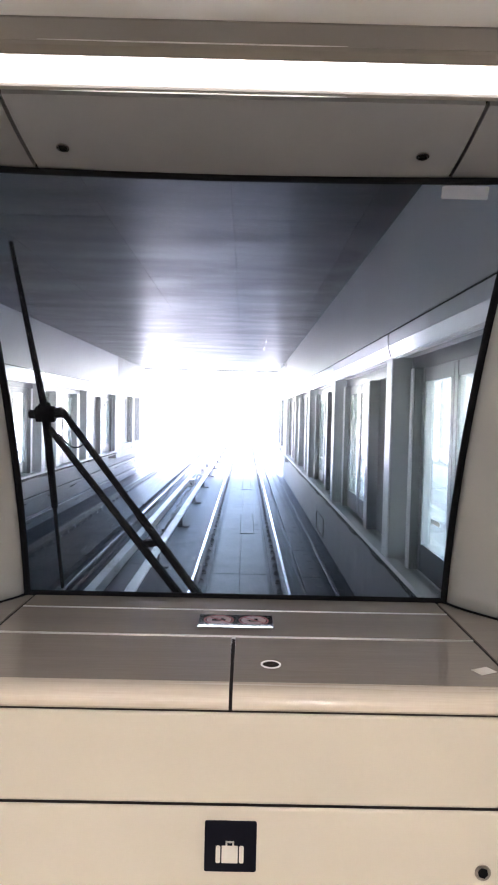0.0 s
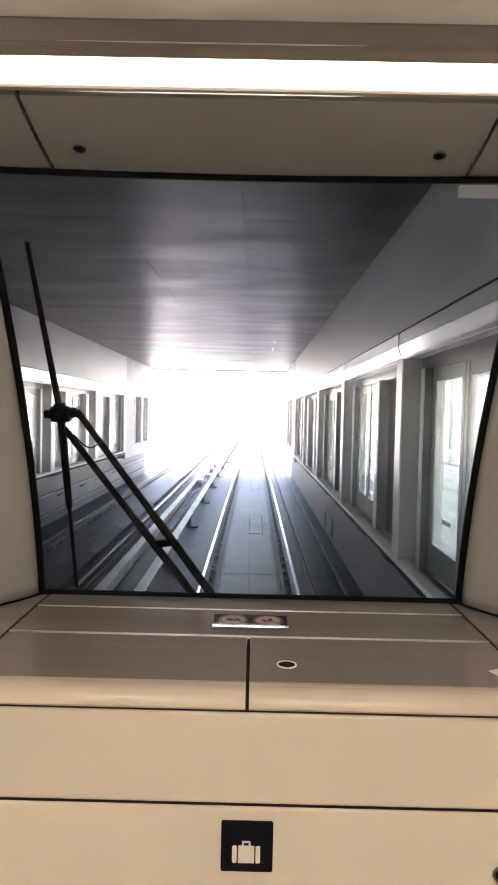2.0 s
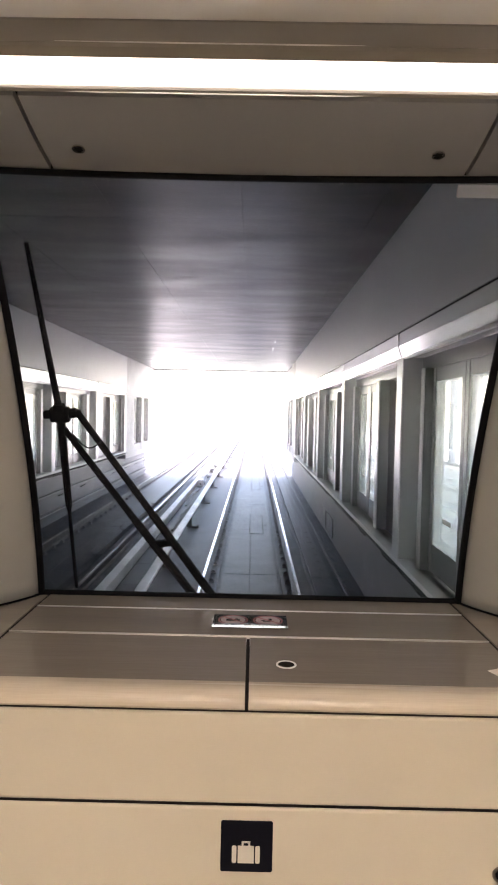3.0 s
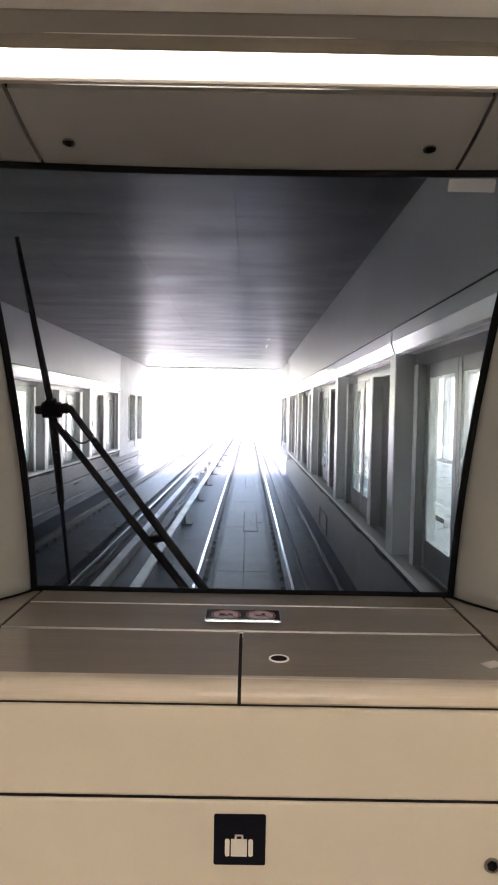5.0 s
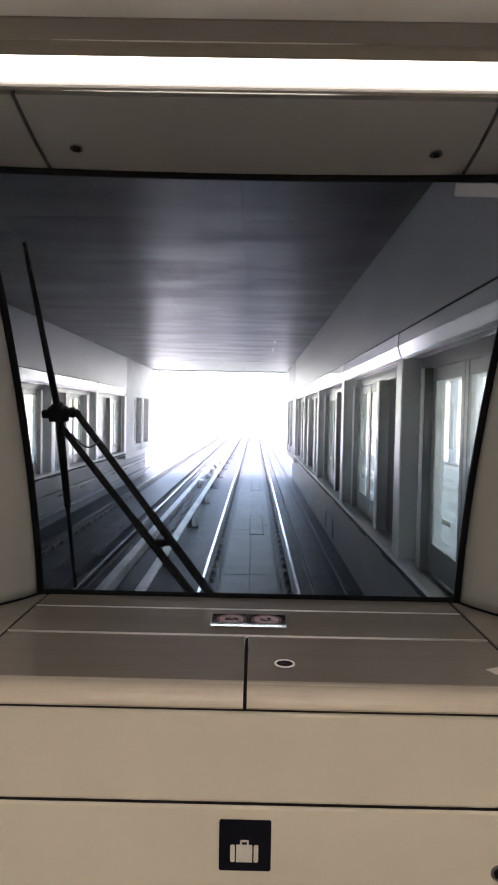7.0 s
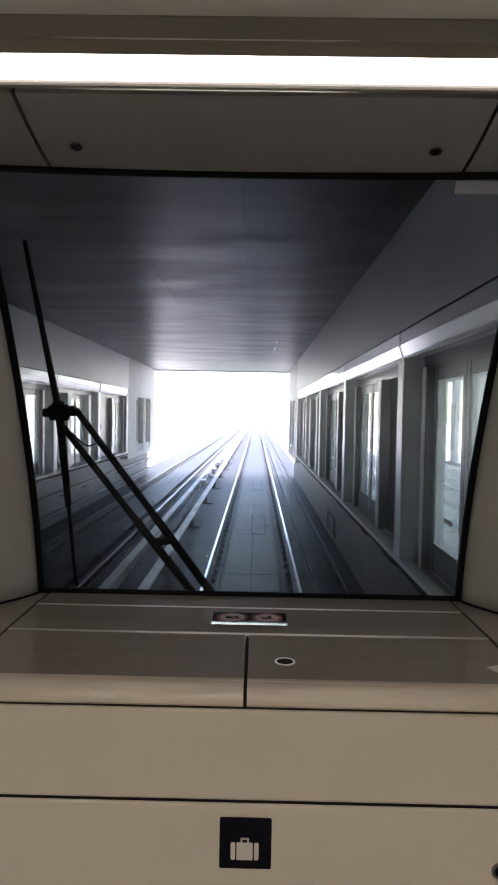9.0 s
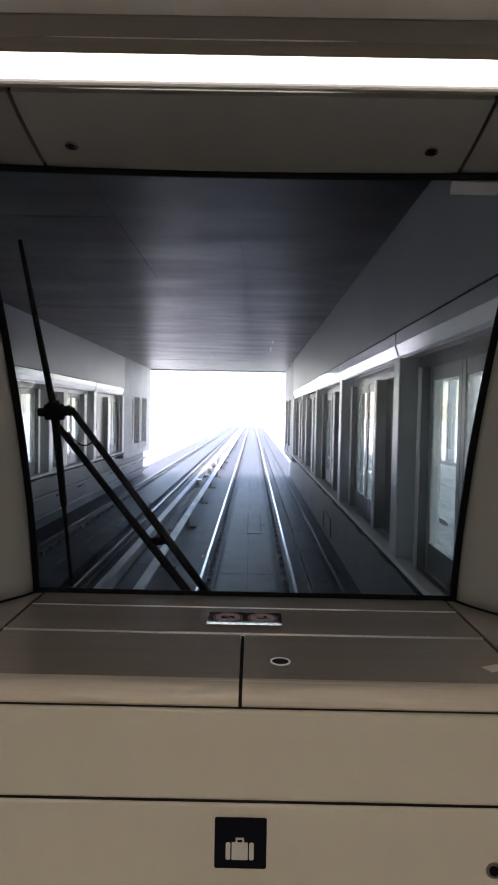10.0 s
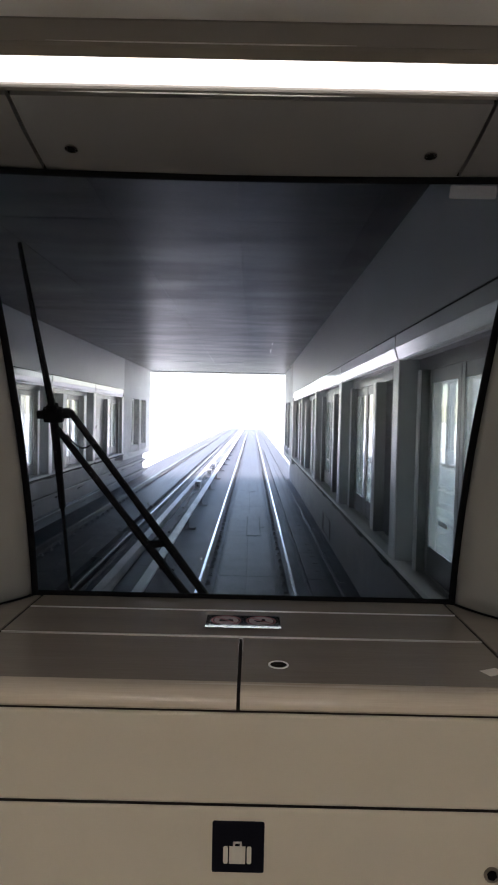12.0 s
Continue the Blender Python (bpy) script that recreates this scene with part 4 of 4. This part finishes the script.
def build_trackside_box(x, y, w, d, h):
    b = thing("trackside_box", "pale trackside junction box with a dark lid between the power rails", "junction box", "trackside boxes")
    part("body", boxes((x - w, x + w, y - d, y + d, DECK_Z, DECK_Z + h, 0.012)), COVER, b, "pale box")
    part("lid", boxes((x - w - 0.01, x + w + 0.01, y - d - 0.01, y + d + 0.01, DECK_Z + h, DECK_Z + h + 0.02, 0.006)), FRAME, b, "grey lid")
    part("gland", tube([(x, y - d, DECK_Z + 0.12), (x + 0.02, y - d - 0.12, DECK_Z + 0.10)], [0.035, 0.028], 8), CABLE, b, "black cable gland", smooth=True)


for tb in ((-1.98, 24.9, 0.10, 0.30, 0.24), (-1.92, 30.4, 0.09, 0.22, 0.22), (-1.94, 34.2, 0.10, 0.25, 0.26)):
    build_trackside_box(*tb)


def build_conduit(points, r, label):
    c = new("cable", mesh_of("cable", tube(points, r, 8), CABLE, True))
    return tagged(c, label, "cable", "trackside cables")


def wavy(x, z, y0, y1, amp, seed):
    n = int((y1 - y0) / 0.5)
    return [(x + amp * noise.noise((seed, i * 0.23, 0)), y0 + (y1 - y0) * i / n, z + 0.3 * amp * noise.noise((seed + 9, i * 0.4, 0))) for i in range(n + 1)]


build_conduit(wavy(TRACKS[0] + 1.56, BED_Z + 0.03, 4, 60, 0.05, 1.3), 0.022, "thick black cable lying beside the track")
build_conduit(wavy(TRACKS[0] + 1.02, BED_Z + 0.03, 4, 60, 0.06, 4.1), 0.014, "thin black cable lying beside the rail")
for k, (hy, hx, rise) in enumerate(((15.2, -1.86, 0.10), (19.3, -1.95, 0.12), (25.4, -1.90, 0.26), (30.8, -1.92, 0.26), (34.7, -1.88, 0.24))):
    span = 4.2 if k < 2 else 3.4
    build_conduit([(hx + 0.07 * noise.noise((k * 3.7, i * 0.5, 1)), hy + span * i / 16, BED_Z + 0.13 + rise * (math.sin(math.pi * i / 16) ** 2) * (0.6 + 0.4 * math.sin(i * 1.1))) for i in range(17)], 0.032, "black hose looping over the trench between the power rails")


def build_cable_tray(z, depth):
    t = thing("cable_tray", "long dark cable tray on brackets along the lower wall", "cable tray", "cable trays")
    x0 = LX - 0.30
    part("channel", boxes((x0 + 0.002, x0 + depth, 2.0, EXIT_Y, z, z + 0.012), (x0 + depth - 0.012, x0 + depth, 2.0, EXIT_Y, z + 0.012, z + 0.07)), FRAMEDARK, t, "dark sheet-metal channel")
    part("lid_edge", boxes((x0 + depth - 0.016, x0 + depth + 0.004, 2.0, EXIT_Y, z + 0.0705, z + 0.078)), LEAFGREY, t, "grey folded edge")
    arm = bmesh.new()
    extrude([(0.002, -0.12), (0.03, -0.12), (depth - 0.02, -0.022), (depth - 0.02, -0.001), (0.002, -0.001)], "y", -0.02, 0.02, arm)
    me = mesh_of("tray_bracket", arm, CLIP)
    y = 4.0
    while y < EXIT_Y:
        ob = new("tray_bracket", me)
        ob.parent, ob.location = t, (x0, y, z)
        y += 2.19
    return t


build_cable_tray(-0.66, 0.20)
build_cable_tray(-1.10, 0.26)
for dx, z, sd in ((0.06, -0.618, 2.2), (0.13, -0.618, 6.1), (0.08, -1.058, 8.4), (0.17, -1.058, 3.1)):
    build_conduit(wavy(LX - 0.30 + dx, z, 2.2, EXIT_Y - 0.2, 0.012, sd), 0.028, "dark cable lying in a wall tray")


def build_frame_iron(x, y, z, w, h):
    """A thin upright iron frame fixed to the lower wall."""
    f = thing("wall_frame", "thin dark iron frame fixed to the lower wall", "bracket", "wall frames")
    part("bar", tube([(x, y, z), (x, y, z + h), (x, y + w, z + h), (x, y + w, z), (x, y, z)], 0.012, 6), CLIP, f)
    return f


build_frame_iron(RX + 0.285, 14.7, -1.27, 1.4, 0.42)
for cy in (7.7, 16.5, 25.3):
    pit = thing("pit_cover", "long flush cover let into the track slab", "cover", "pit covers")
    z = BED_Z + 0.121
    part("lid", boxes((-0.055, 0.235, cy - 1.485, cy + 1.485, z, z + 0.006, 0.002)), PLATE, pit, "grey concrete lid")
    part("rim", boxes((-0.075, -0.058, cy - 1.5, cy + 1.5, z, z + 0.009), (0.238, 0.255, cy - 1.5, cy + 1.5, z, z + 0.009), (-0.058, 0.238, cy - 1.505, cy - 1.488, z, z + 0.009)), SEAM, pit, "dark rim")
    part("lifting_slot", boxes((0.27, 0.36, cy - 0.30, cy - 0.24, z, z + 0.008)), SEAM, pit, "dark lifting slot")


# ---- small fixtures near the exit ----
def build_corner_fixture(y):
    f = thing("corner_fixture", "small pale junction box with a conduit in the ceiling corner", "junction box")
    x, z = RX - 0.001, CEIL_Z - 0.02
    part("box", boxes((x - 0.09, x, y - 0.11, y + 0.11, z - 0.10, z, 0.010)), FRAMEPALE, f)
    part("conduit", tube([(x - 0.03, y + 0.10, z - 0.05), (x - 0.03, y + 0.95, z - 0.03)], 0.014, 8), FRAME, f, "grey conduit", smooth=True)
    part("gland", tube([(x - 0.05, y - 0.11, z - 0.05), (x - 0.05, y - 0.16, z - 0.05)], [0.02, 0.014], 8), FRAMEDARK, f, "dark cable gland", smooth=True)


build_corner_fixture(26.1)
plate = thing("wall_plate", "small white plate screwed to the grey wall", "plate")
part("face", boxes((RX - 0.006, RX - 0.001, 28.30, 28.42, 2.23, 2.27, 0.002)), OFFWHITE, plate)
for y0, y1, seed in ((18.2, 18.6, 3.7), (20.0, 21.0, 5.9)):
    wire = tube([(0.52 + 0.03 * noise.noise((seed, k * 0.6, 0)), y0 + (y1 - y0) * k / 8, CEIL_Z - 0.011) for k in range(9)], 0.009, 6)
    tagged(new("ceiling_wire", mesh_of("ceiling_wire", wire, FRAMEPALE, True)), "short loose pale wire under the dark soffit", "wire", "ceiling wires")

# thin bent wires between the rails of the other track
for y in (12.4, 15.1, 19.6):
    x, z = TRACKS[1] + 0.35, BED_Z + 0.125
    w = tube([(x + 0.30, y, z + 0.004), (x + 0.05, y + 0.05, z + 0.004), (x, y + 0.10, z + 0.05), (x - 0.02, y + 0.55, z + 0.05), (x - 0.05, y + 0.62, z + 0.004)], 0.012, 6)
    tagged(new("bond_wire", mesh_of("bond_wire", w, CLIP, True)), "thin brown bent wire on the track slab", "wire", "bond wires")
